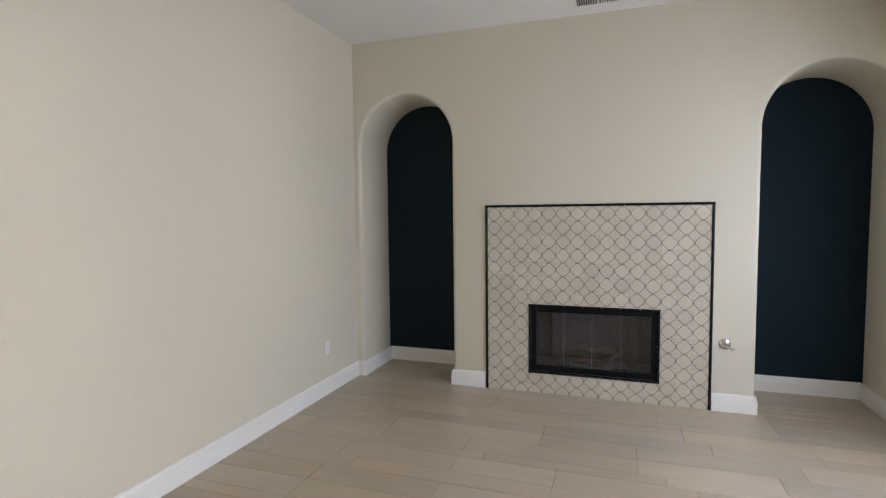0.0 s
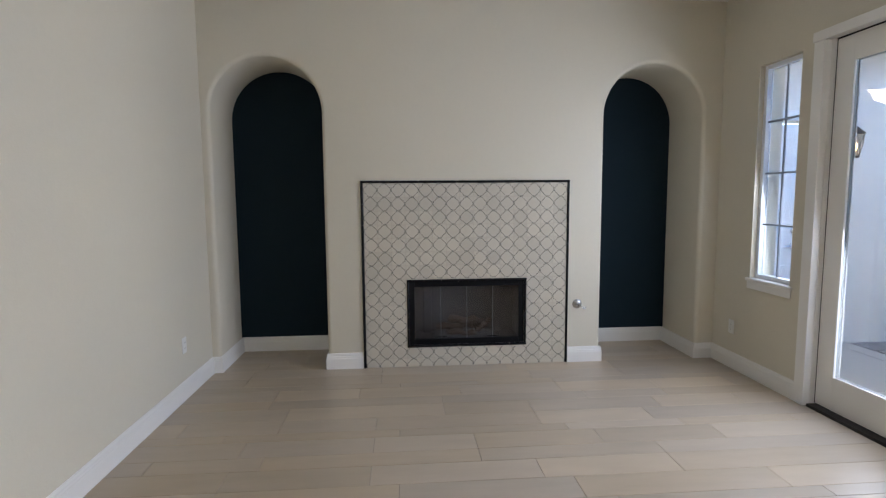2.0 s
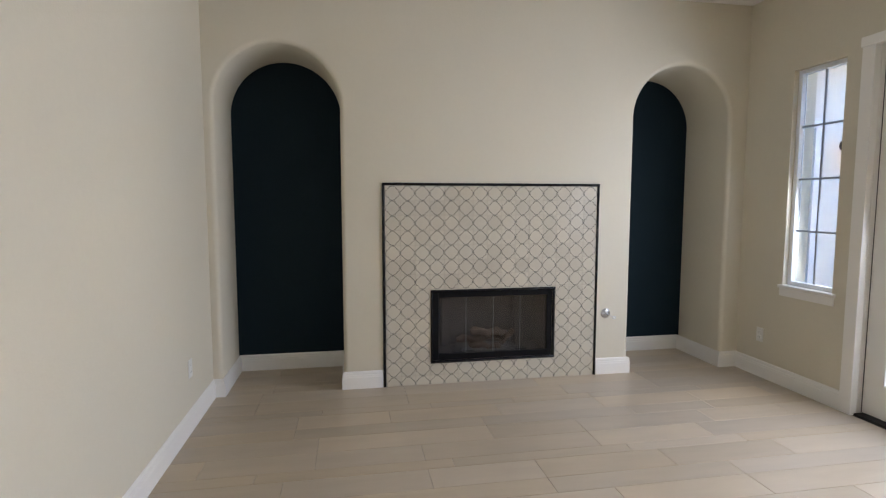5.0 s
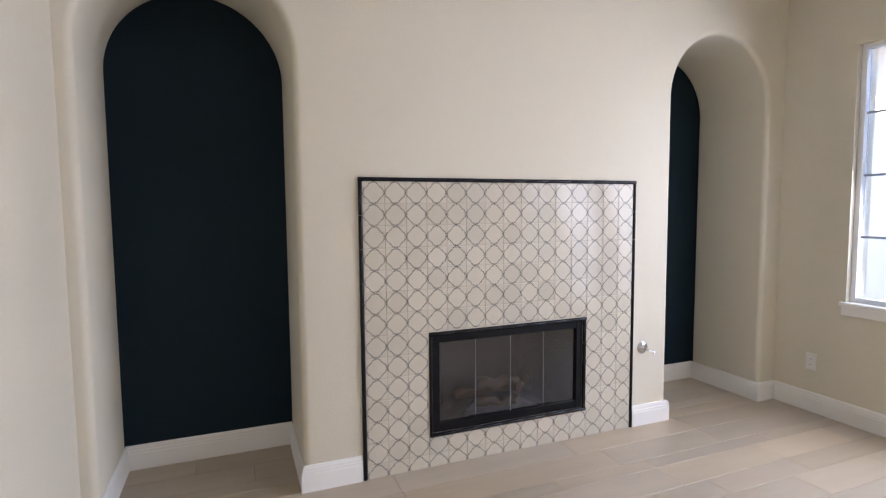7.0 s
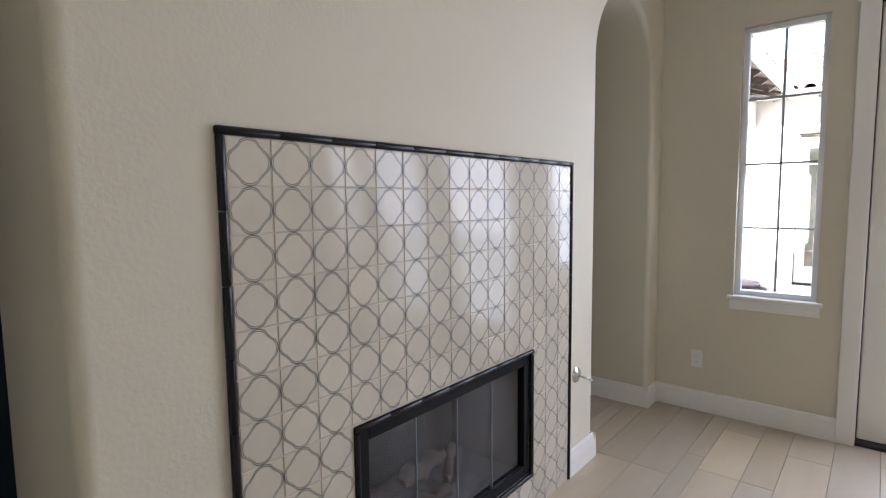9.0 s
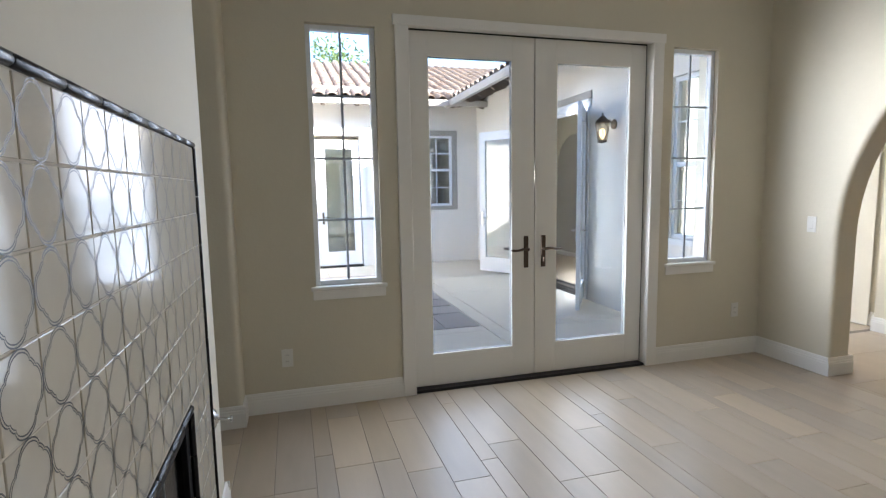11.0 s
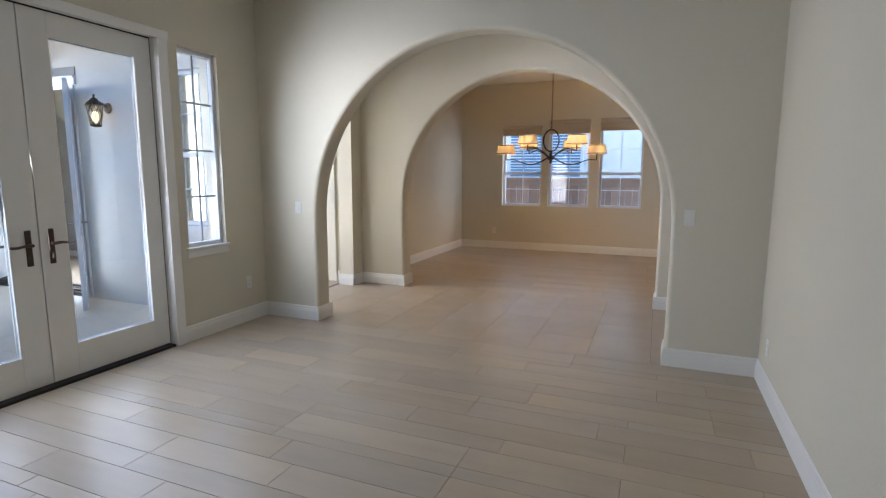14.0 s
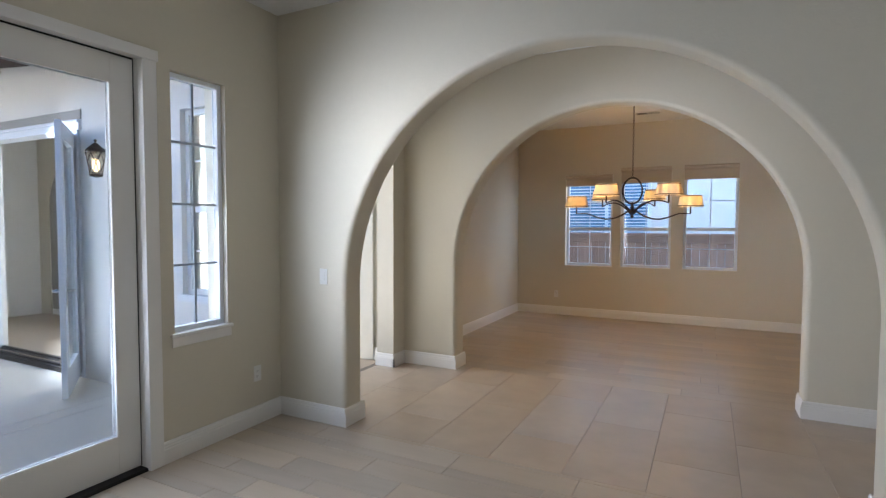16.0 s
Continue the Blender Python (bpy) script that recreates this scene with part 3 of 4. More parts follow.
def tile_mesh(w, hgt, cut_low=0.0):
    """One glazed tile with a drawn double quatrefoil line; cut_low: part cut off at the foot, in tile widths."""
    bm = bmesh.new()
    g = 0.002
    box(bm, -w / 2 + g, w / 2 - g, -0.011, -0.004, -hgt / 2 + g + cut_low * hgt, hgt / 2 - g, 0.0012, 1)
    quad = [(0.5, 0.0), (0.491, 0.06), (0.476, 0.115), (0.452, 0.165), (0.417, 0.208), (0.376, 0.233), (0.341, 0.238), (0.331, 0.268), (0.302, 0.302)]
    quad += [(v, u) for u, v in reversed(quad[:-1])]
    ring = []
    for q in range(4):
        c, s = ((1, 0), (0, 1), (-1, 0), (0, -1))[q]
        ring += [(c * u - s * v, s * u + c * v) for u, v in quad[:-1]]
    for scale, half in ((0.98, 0.0105), (0.90, 0.009)):
        n = len(ring)
        for k in range(n):
            a, b = ring[k], ring[(k + 1) % n]
            if min(a[1], b[1]) * scale < -0.5 + cut_low + 0.01:
                continue
            vs = []
            for (u, v), o in ((a, half), (a, -half), (b, -half), (b, half)):
                f = scale + o * 2
                vs.append(bm.verts.new((u * f * w, -0.01125, v * f * hgt)))
            bm.faces.new(vs).material_index = 1
    return mesh_of("tile", bm, [TILE, TILE_LINE])


tile_full = tile_mesh(PITCH, PITCH)
last_cut = 1 - ((FZ - TW) / PITCH - int((FZ - TW) / PITCH))
tile_cut = tile_mesh(PITCH, PITCH, last_cut)
rows = int((FZ - TW) / PITCH) + 1
for r in range(rows):
    for c in range(15):
        if 3 <= c < 12 and 7 <= r < 12:
            continue
        ob = new("tile", tile_cut if r == rows - 1 else tile_full)
        ob.parent = fire
        ob.matrix_basis = pose(FX0 + TW + (c + 0.5) * PITCH, random.uniform(-0.0006, 0.0006), FZ - TW - (r + 0.5) * PITCH, random.uniform(-0.25, 0.25), 0, random.uniform(-0.25, 0.25))
# firebox
bm = bmesh.new()
ix0, ix1, iz0, iz1 = BX0 + 0.03, BX1 - 0.03, BZ0 + 0.03, BZ1 - 0.03
box(bm, ix0 - 0.02, ix0, 0.004, 0.45, iz0, iz1)
box(bm, ix1, ix1 + 0.02, 0.004, 0.45, iz0, iz1)
box(bm, ix0, ix1, 0.43, 0.45, iz0, iz1)
box(bm, ix0, ix1, 0.004, 0.43, iz1, iz1 + 0.02)
box(bm, ix0, ix1, 0.004, 0.43, iz0 - 0.02, iz0)
box(bm, ix0 + 0.12, ix0 + 0.2, 0.36, 0.43, iz0, iz1, 0.01)
box(bm, ix1 - 0.2, ix1 - 0.12, 0.36, 0.43, iz0, iz1, 0.01)
part("firebox", bm, BRICKD, fire, "dark grey firebox lining")
bm = bmesh.new()
for x0, x1, z0, z1 in ((BX0 + 0.022, BX0 + 0.065, BZ0 + 0.022, BZ1 - 0.022), (BX1 - 0.065, BX1 - 0.022, BZ0 + 0.022, BZ1 - 0.022),
                       (BX0 + 0.065, BX1 - 0.065, BZ1 - 0.065, BZ1 - 0.022), (BX0 + 0.065, BX1 - 0.065, BZ0 + 0.022, BZ0 + 0.07)):
    box(bm, x0, x1, -0.004, 0.03, z0, z1, 0.003)
fr = part("door_frame", bm, IRON, fire, "black metal firebox frame")
for k in range(4):
    w = (BX1 - BX0 - 0.13) / 4
    x = BX0 + 0.065 + k * w
    part("glass_panel", boxm(x + 0.0015, x + w - 0.0015, 0.012, 0.016, BZ0 + 0.07, BZ1 - 0.065), FGLASS, fr, "smoked glass door panel")
for k in range(1, 4):
    x = BX0 + 0.065 + k * (BX1 - BX0 - 0.13) / 4
    part("glass_edge", boxm(x - 0.0012, x + 0.0012, 0.009, 0.017, BZ0 + 0.07, BZ1 - 0.065), GLASSEDGE, fr, "pale polished glass edge")
for k in (1, 3):
    x = BX0 + 0.065 + k * (BX1 - BX0 - 0.13) / 4
    bm = bmesh.new()
    tube(bm, [(x - 0.05, 0.0, BZ0 + 0.09), (x - 0.05, -0.014, BZ0 + 0.09), (x + 0.05, -0.014, BZ0 + 0.09), (x + 0.05, 0.0, BZ0 + 0.09)], 0.004, 6)
    part("door_pull", bm, IRON, fr)


def log(name, a, b, r, seed):
    bm = bmesh.new()
    a, b = Vector(a), Vector(b)
    n = 10
    tube(bm, [a.lerp(b, k / n) + Vector((0, 0, 0.012 * math.sin(k * 1.3 + seed))) for k in range(n + 1)],
         [r * (0.92 + 0.12 * math.sin(k * 2.1 + seed) + (-0.25 if k in (0, n) else 0)) for k in range(n + 1)], 14)
    for v in bm.verts:
        v.co += 0.012 * noise.noise_vector(v.co * 18 + Vector((seed, 0, 0)))
    return bm


logs = thing("gas_log_set", "ceramic gas logs on a grey ember bed inside the firebox", "gas logs")
bm = bmesh.new()
bmesh.ops.create_grid(bm, x_segments=28, y_segments=12, size=1)
for v in bm.verts:
    v.co = Vector((2.12 + v.co.x * 0.3, 0.22 + v.co.y * 0.13, iz0 + 0.045 + 0.035 * noise.noise(v.co * 6) - 0.04 * max(abs(v.co.x), abs(v.co.y)) ** 4))
part("ember_bed", bm, EMBER, logs, "grey ember bed", smooth=True)
for k, (a, b, r) in enumerate((((1.88, 0.27, 0.27), (2.34, 0.31, 0.28), 0.034), ((1.95, 0.17, 0.25), (2.22, 0.13, 0.24), 0.028),
                               ((1.97, 0.15, 0.37), (2.30, 0.24, 0.33), 0.034), ((2.22, 0.15, 0.26), (2.36, 0.24, 0.34), 0.024))):
    part("log", log("log", a, b, r, k * 2.7), LOG, logs, smooth=True)

# gas key beside the fireplace
key = thing("gas_key_valve", "round chrome gas valve plate with a key in it", "gas valve")
bm = bmesh.new()
lathe(bm, [(0.0, 0.020), (0.016, 0.020), (0.020, 0.014), (0.034, 0.010), (0.042, 0.0)], 28)
part("escutcheon", bm, CHROME, key, smooth=True, m=pose(3.083, 0.0, 0.512, 90))
bm = bmesh.new()
tube(bm, [(3.083, -0.01, 0.512), (3.083, -0.055, 0.505)], 0.006)
tube(bm, [(3.083, -0.05, 0.506), (3.10, -0.058, 0.500), (3.12, -0.06, 0.492)], 0.0045, 8)
tube(bm, [(3.128 + 0.012 * math.cos(a), -0.06, 0.487 + 0.009 * math.sin(a)) for a in np.linspace(0, 2 * math.pi, 12)[:-1]], 0.0035, 6, True)
part("key", bm, CHROME, key, smooth=True)


# ---- plates on the walls ----
def wall_plate(name, label, cat, m, kind):
    """A plate in the xz plane, looking to -y."""
    t = thing(name, label, cat, "wall plates", m)
    w = 0.035 if kind != "double" else 0.052
    part("plate", boxm(-w, w, -0.006, 0.0, -0.058, 0.058, 0.003), PLASTIC, t)
    if kind == "outlet":
        for z in (-0.02, 0.02):
            s = part("socket", boxm(-0.017, 0.017, -0.0085, -0.005, z - 0.014, z + 0.014, 0.003), PLASTIC, t)
            for x in (-0.006, 0.006):
                part("slot", boxm(x - 0.001, x + 0.001, -0.0088, -0.008, z - 0.005, z + 0.004), DARK, s)
    else:
        for x in ((0,) if kind == "single" else (-0.021, 0.021)):
            part("rocker", boxm(x - 0.016, x + 0.016, -0.010, -0.005, -0.033, 0.033, 0.003), PLASTIC, t)
    return t


wall_plate("outlet", "white wall outlet above the baseboard", "outlet", pose(0.0, -0.545, 0.39, 0, 0, 90), "outlet")
wall_plate("outlet", "white wall outlet above the baseboard", "outlet", pose(0.0, -3.73, 0.30, 0, 0, 90), "outlet")
wall_plate("outlet", "white wall outlet under the narrow window", "outlet", pose(XW, -0.265, 0.346, 0, 0, -90), "outlet")
wall_plate("outlet", "white wall outlet under the narrow window", "outlet", pose(XW, -3.78, 0.375, 0, 0, -90), "outlet")
wall_plate("light_switch", "white rocker light switch beside the arch", "light switch", pose(3.89, YA, 1.092, 0, 0, 180), "single")
wall_plate("light_switch", "white rocker light switch beside the arch", "light switch", pose(0.50, YA, 1.108, 0, 0, 180), "single")
wall_plate("outlet", "white wall outlet in the dining room", "outlet", pose(3.6, YD, 0.34, 0, 0, 180), "outlet")


def ceiling_vent(m, label):
    t = thing("ceiling_vent", label, "air vent", "ceiling vents", m)
    part("backing", boxm(-0.15, 0.15, -0.07, 0.07, -0.002, 0.0), DARK, t)
    bm = bmesh.new()
    for x0, x1, y0, y1 in ((-0.17, 0.17, 0.07, 0.09), (-0.17, 0.17, -0.09, -0.07), (-0.17, -0.15, -0.07, 0.07), (0.15, 0.17, -0.07, 0.07), (-0.008, 0.008, -0.07, 0.07)):
        box(bm, x0, x1, y0, y1, -0.008, 0.0, 0.002)
    part("frame", bm, PLASTIC, t)
    for k in range(18):
        x = -0.14 + 0.28 * k / 17
        if abs(x) > 0.012:
            part("slat", boxm(-0.0012, 0.0012, -0.07, 0.07, -0.007, 0.006), PLASTIC, t, m=pose(x, 0, -0.004, 0, 35 if x > 0 else -35, 0))
    return t


ceiling_vent(pose(2.16, -0.27, H), "white slatted air vent in the ceiling")
ceiling_vent(pose(2.16, -8.9, H), "white slatted air vent in the dining room ceiling")

# ---- roller shades in the dining room ----
for (a, b, c, d), drop, gap in zip(DW, (0.17, 0.2, 0.17), (0.09, 0.0, 0.0)):
    t = thing("roller_shade", "rolled-up beige roller shade across the window head", "roller shade", "dining room shades")
    bm = bmesh.new()
    tube(bm, [(a + 0.005, YD + 0.035, d + 0.05 - gap), (b - 0.005, YD + 0.035, d + 0.05 - gap)], 0.032, 14)
    part("roll", bm, SHADE_R, t, smooth=True)
    part("cloth", boxm(a + 0.005, b - 0.005, YD + 0.004, YD + 0.008, d + 0.05 - drop - gap * 0.6, d + 0.05 - gap), SHADE_R, t)
    part("hem_bar", boxm(a + 0.005, b - 0.005, YD + 0.001, YD + 0.012, d + 0.04 - drop - gap * 0.6, d + 0.055 - drop - gap * 0.6, 0.003), SHADE_R, t)

# ---- chandelier ----
CH = Vector((2.19, -7.63, 0))
ch = thing("chandelier", "bronze chandelier with six lit cream drum shades, hanging on a chain", "chandelier", m=Matrix.Translation(CH))
bm = bmesh.new()
lathe(bm, [(0.0, 1.52), (0.012, 1.525), (0.02, 1.545), (0.012, 1.56), (0.03, 1.575), (0.055, 1.59), (0.06, 1.61), (0.045, 1.625), (0.018, 1.64), (0.022, 1.66), (0.012, 1.69), (0.016, 1.71), (0.0, 1.715)], 20)
part("hub", bm, BRONZE, ch, smooth=True, m=pose(0, 0, 0.04))
bm = bmesh.new()
e = Vector((math.cos(radians(-173)), math.sin(radians(-173)), 0))
tube(bm, [Vector((0, 0, 1.89)) + e * 0.11 * math.cos(a) + Vector((0, 0, 0.155 * math.sin(a))) for a in np.linspace(0, 2 * math.pi, 40)[:-1]], 0.011, 8, True)
part("oval_ring", bm, BRONZE, ch, smooth=True)
z = 2.055
while z < 3.0:
    bm = bmesh.new()
    tube(bm, [(0.010 * math.cos(a), 0, 0.019 * math.sin(a)) for a in np.linspace(0, 2 * math.pi, 11)[:-1]], 0.0032, 5, True)
    part("chain_link", bm, BRONZE, ch, m=pose(0, 0, z, 0, 0, 27 + 90 * (int(round((z - 2.055) / 0.031)) % 2)))
    z += 0.031
bm = bmesh.new()
lathe(bm, [(0.0, 2.985), (0.03, 2.99), (0.06, 3.02), (0.065, 3.05)], 20)
part("canopy", bm, BRONZE, ch, smooth=True)
for k, alpha in enumerate((-5, 55, 115, 175, 235, 295)):
    yaw = radians(-173)
    right, fwd = Vector((math.cos(yaw), math.sin(yaw), 0)), Vector((-math.sin(yaw), math.cos(yaw), 0))
    u = math.cos(radians(alpha)) * right - math.sin(radians(alpha)) * fwd
    arched = k not in (0, 3)
    bm = bmesh.new()
    pts, rad = [], []
    for j in range(17):
        s = j / 16
        rise = 0.085 * math.sin(math.pi * s * 0.9) + 0.05 * s if arched else -0.095 * math.sin(math.pi * min(1.0, s * 1.25)) * (1 - 0.35 * s) - 0.03 * s
        pts.append(u * (0.045 + 0.60 * s) + Vector((0, 0, 1.645 + rise)))
        rad.append(0.011 - 0.004 * s)
    tube(bm, pts, rad, 8)
    tube(bm, [pts[-1], pts[-1] + Vector((0, 0, 0.01)), pts[-1] + Vector((0, 0, 0.12))], [0.006, 0.010, 0.008], 8)
    arm = part("arm", bm, BRONZE, ch, smooth=True)
    top = pts[-1] + Vector((0, 0, 0.08))
    bm = bmesh.new()
    prof = [(0.140, 0.0), (0.114, 0.135)]
    for inner in (0, 1):
        o = 0.002 * inner
        lathe(bm, [(prof[0][0] - o, 0.0), (prof[1][0] - o, 0.135)], 36, (*top,)[:3])
    caps = [f for f in bm.faces if len(f.verts) > 4]
    bmesh.ops.delete(bm, geom=caps, context="FACES_ONLY")
    sh = part("shade", bm, LAMPSHADE, ch, "lit cream fabric shade", smooth=True)
    for zz, rr in ((0.012, 0.1378), (0.125, 0.1162)):
        bm = bmesh.new()
        tube(bm, [top + Vector((rr * math.cos(a), rr * math.sin(a), zz)) for a in np.linspace(0, 2 * math.pi, 37)[:-1]], 0.0045, 5, True)
        part("shade_trim", bm, BAND, sh, "dark trim braid")
    lamp = new("chandelier_bulb_light", bpy.data.lights.new("chandelier_bulb_light", "POINT"))
    lamp.data.energy, lamp.data.color, lamp.data.shadow_soft_size = CHANDELIER_W, (1.0, 0.57, 0.19), 0.03
    lamp.location = CH + top + Vector((0, 0, 0.07))

# ---- courtyard ----
setting("ground", boxm(-80, 120, -80, 80, -0.6, G - 0.06), SOIL)
NY, FX, SY = 0.6, 11.2, -4.03
EZ = 3.05
# north wing, with a side door
ND = [(4.75, 5.62, -0.3, 2.16)]
bm = bmesh.new()
wall_cells(bm, cuts(ND, XW + 0.2, FX, 0), cuts(ND, G - 0.1, 3.35, 2), holed(ND), NY, NY + 0.2, "y")
setting("wall_court_north", bm, STUCCO)
FD = [(-1.64, -0.04, -0.3, 2.44), (-3.56, -2.80, 1.02, 2.5)]
bm = bmesh.new()
wall_cells(bm, cuts(FD, -6.0, 6.0, 0), cuts(FD, G - 0.1, 3.35, 2), holed(FD), FX, FX + 0.2, "x")
setting("wall_court_far", bm, STUCCO)
SH = [(6.99, 8.92, -0.3, 2.44), (4.84, 5.46, 0.86, 2.46)]
bm = bmesh.new()
wall_cells(bm, cuts(SH, XW + 0.2, FX, 0), cuts(SH, G - 0.1, 3.35, 2), holed(SH), SY - 0.2, SY, "y")
setting("wall_court_south", bm, STUCCO)
setting("wall_court_room", boxm(FX + 0.2, 15.0, -6.0, -5.8, G, 3.3), STUCCO)
# Wall added close behind the far doors to catch light through their glass.
setting("wall_far_room", boxm(11.95, 12.1, -2.6, 0.7, G, 3.2), WALL)
setting("wall_far_room_back", boxm(13.4, 13.6, -5.8, 6.0, G, 3.3), WALL)
setting("floor_far_room", boxm(FX + 0.2, 15.0, -5.8, 6.0, -0.2, -0.02), HALLT)
setting("ceiling_far_room", boxm(FX + 0.2, 15.0, -5.9, 6.0, 3.2, 3.3), CEIL)


def panel_door(name, label, m, width, height):
    t = thing(name, label, "door", m=m)
    part("slab", boxm(0, width, -0.02, 0.02, 0, height, 0.003), VINYL, t)
    for x0, x1 in ((0.11, width / 2 - 0.05), (width / 2 + 0.05, width - 0.11)):
        for z0, z1 in ((0.22, 0.78), (0.95, 1.55), (1.68, height - 0.12)):
            bm = bmesh.new()
            box(bm, x0, x1, -0.026, -0.02, z0, z1, 0.005)
            part("panel", bm, VINYL, t)
    for z, r in ((0.97, 0.028), (1.12, 0.028)):
        bm = bmesh.new()
        lathe(bm, [(r, 0), (r, 0.01), (0.012, 0.015), (0.012, 0.04), (0.0, 0.042)], 18)
        p = part("rosette", bm, CHROME, t, smooth=True, m=pose(width - 0.07, -0.02, z, 90))
    bm = bmesh.new()
    tube(bm, [(width - 0.07, -0.06, 0.97), (width - 0.12, -0.065, 0.972), (width - 0.18, -0.06, 0.968)], [0.010, 0.009, 0.007], 8)
    part("lever", bm, CHROME, t, smooth=True)
    return t


panel_door("side_door", "closed white panelled door with lever and deadbolt", pose(4.78, NY + 0.06, -0.05), 0.81, 2.18)
bm = bmesh.new()
box(bm, 4.70, 4.78, NY - 0.012, NY + 0.08, G, 2.17, 0.004)
box(bm, 5.59, 5.68, NY - 0.012, NY + 0.08, G, 2.17, 0.004)
box(bm, 4.68, 5.70, NY - 0.016, NY + 0.08, 2.17, 2.26, 0.004)
setting("door_2", bm, VINYL, "white painted trim round the side door")

# doors in the south wing, both swung out into the court
def courtyard_leaf(hx, hy, turn, label, flip):
    m = pose(hx, hy, -0.045, 0, 0, turn)
    t = french_leaf("french_door", label, m, 0.88, 2.40, True, VINYL, lever=CHROME, stile=0.12, top=0.14, bottom=0.24, group="open courtyard doors", pane_mat=CGLASS)
    for z in (0.2, 0.85, 1.5, 2.2):
        part("hinge", boxm(-0.012, 0.006, -0.024, 0.024, z - 0.045, z + 0.045, 0.003), BRASS, t, "brass hinge")
    return t


BRASS = material("brass", (0.60, 0.42, 0.20), 0.35, metal=1.0, coarse=0.08)
CGLASS = glass("courtyard_glass", (0.85, 0.88, 0.88), 0.95, 0.13)
courtyard_leaf(7.02, SY + 0.035, 145.5, "white French door standing open into the courtyard", False)
courtyard_leaf(8.90, SY + 0.035, 32, "white French door standing open against the court wall", True)
bm = bmesh.new()
box(bm, 6.95, 7.00, SY - 0.15, SY + 0.025, G, 2.46, 0.004)
box(bm, 8.91, 8.97, SY - 0.15, SY + 0.025, G, 2.46, 0.004)
box(bm, 6.91, 9.01, SY - 0.15, SY + 0.03, 2.40, 2.47, 0.004)
box(bm, 6.91, 9.01, SY - 0.02, SY + 0.045, 2.47, 2.50, 0.004)
setting("door_3", bm, VINYL, "white frame of the open courtyard doorway")
setting("trim_door_surround", boxm(6.91, 9.10, SY - 0.01, SY + 0.012, 2.50, 2.60), MORTAR)
bm = bmesh.new()
for k in range(4):
    box(bm, 7.00, 8.91, SY - 0.16 + 0.05 * k, SY - 0.125 + 0.05 * k, G, 0.01 - 0.012 * k, 0.003)
setting("trim_threshold", bm, SILL_D, "dark sliding threshold track")

# passage interior: an arched opening further in, its shade given by a darker panel
bm = bmesh.new()
arch_wall(bm, 4.6, 14.0, 9.6, 10.9, 2.42, -5.69, -0.02, 32, 0.004)
setting("wall_passage_arch", bm, WALL, smooth=True)
setting("wall_passage_recess", boxm(9.5, 11.0, -5.72, -5.705, 0, 2.6), MORTAR)
grid_window("window_6", "white single-hung window in the court wall", "x", SY, 1, 4.84, 5.46, 0.86, 2.46, 2, 2, sash=1.6, fr=0.045, reveal=0.05, bar=0.014, sill=False, pane_mat=CGLASS)
setting("trim_window_surround", boxm(4.80, 5.50, SY, SY + 0.02, 0.80, 0.86), VINYL)
grid_window("window_7", "white single-hung window in the far court wall", "y", FX, -1, -3.50, -2.86, 1.06, 2.46, 2, 2, sash=1.78, fr=0.05, reveal=0.03, bar=0.02, sill=False, pane_mat=CGLASS)
bm = bmesh.new()
for y0, y1, z0, z1 in ((-3.60, -3.50, 0.98, 2.56), (-2.86, -2.76, 0.98, 2.56), (-3.50, -2.86, 2.46, 2.56), (-3.50, -2.86, 0.98, 1.06)):
    box(bm, FX - 0.02, FX + 0.05, y0, y1, z0, z1, 0.004)
setting("trim_far_window", bm, MORTAR, "taupe stucco trim round the window")
for hy, turn in ((-0.05, -90), (-1.63, 90)):
    french_leaf("french_door", "closed white French door across the courtyard", pose(FX + 0.05, hy, -0.04, 0, 0, turn), 0.785, 2.40, True, VINYL, lever=BRONZE, stile=0.13, top=0.16, bottom=0.26, group="far French doors", pane_mat=CGLASS)
bm = bmesh.new()
box(bm, FX - 0.02, FX + 0.1, -0.04, 0.05, G, 2.44, 0.004)
box(bm, FX - 0.02, FX + 0.1, -1.73, -1.64, G, 2.44, 0.004)
box(bm, FX - 0.03, FX + 0.1, -1.77, 0.09, 2.44, 2.56, 0.004)
setting("door_4", bm, VINYL, "white casing of the far French doors")
setting("trim_far_threshold", boxm(FX - 0.05, FX + 0.1, -1.64, -0.04, G, -0.045), SILL_D)


# ---- paving: concrete bands and a flagstone field ----
def slab_piece(name, parent, x0, x1, y0, y1, mat):
    bm = boxm(x0, x1, y0, y1, G - 0.05, G, 0.004, 1)
    return part(name, bm, mat, parent)


pave = setting("pavement", boxm(XW + 0.2, FX, SY, NY, G - 0.06, G - 0.012), MORTAR, "pale concrete courtyard paving with a flagstone field")
xs = [4.55, 5.96, 6.15, 8.1, 10.05, 10.25, FX - 0.01]
ys = [SY + 0.01, -2.44, -2.26, -0.9, -0.72, NY - 0.01]
for i in range(len(xs) - 1):
    for j in range(len(ys) - 1):
        if 2 <= i <= 3 and 2 <= j <= 3 or (2 <= i <= 3 and j == 4):
            continue
        slab_piece("slab", pave, xs[i] + 0.004, xs[i + 1] - 0.004, ys[j] + 0.004, ys[j + 1] - 0.004, CONC)
flag_rng = random.Random(5)
y = -2.26
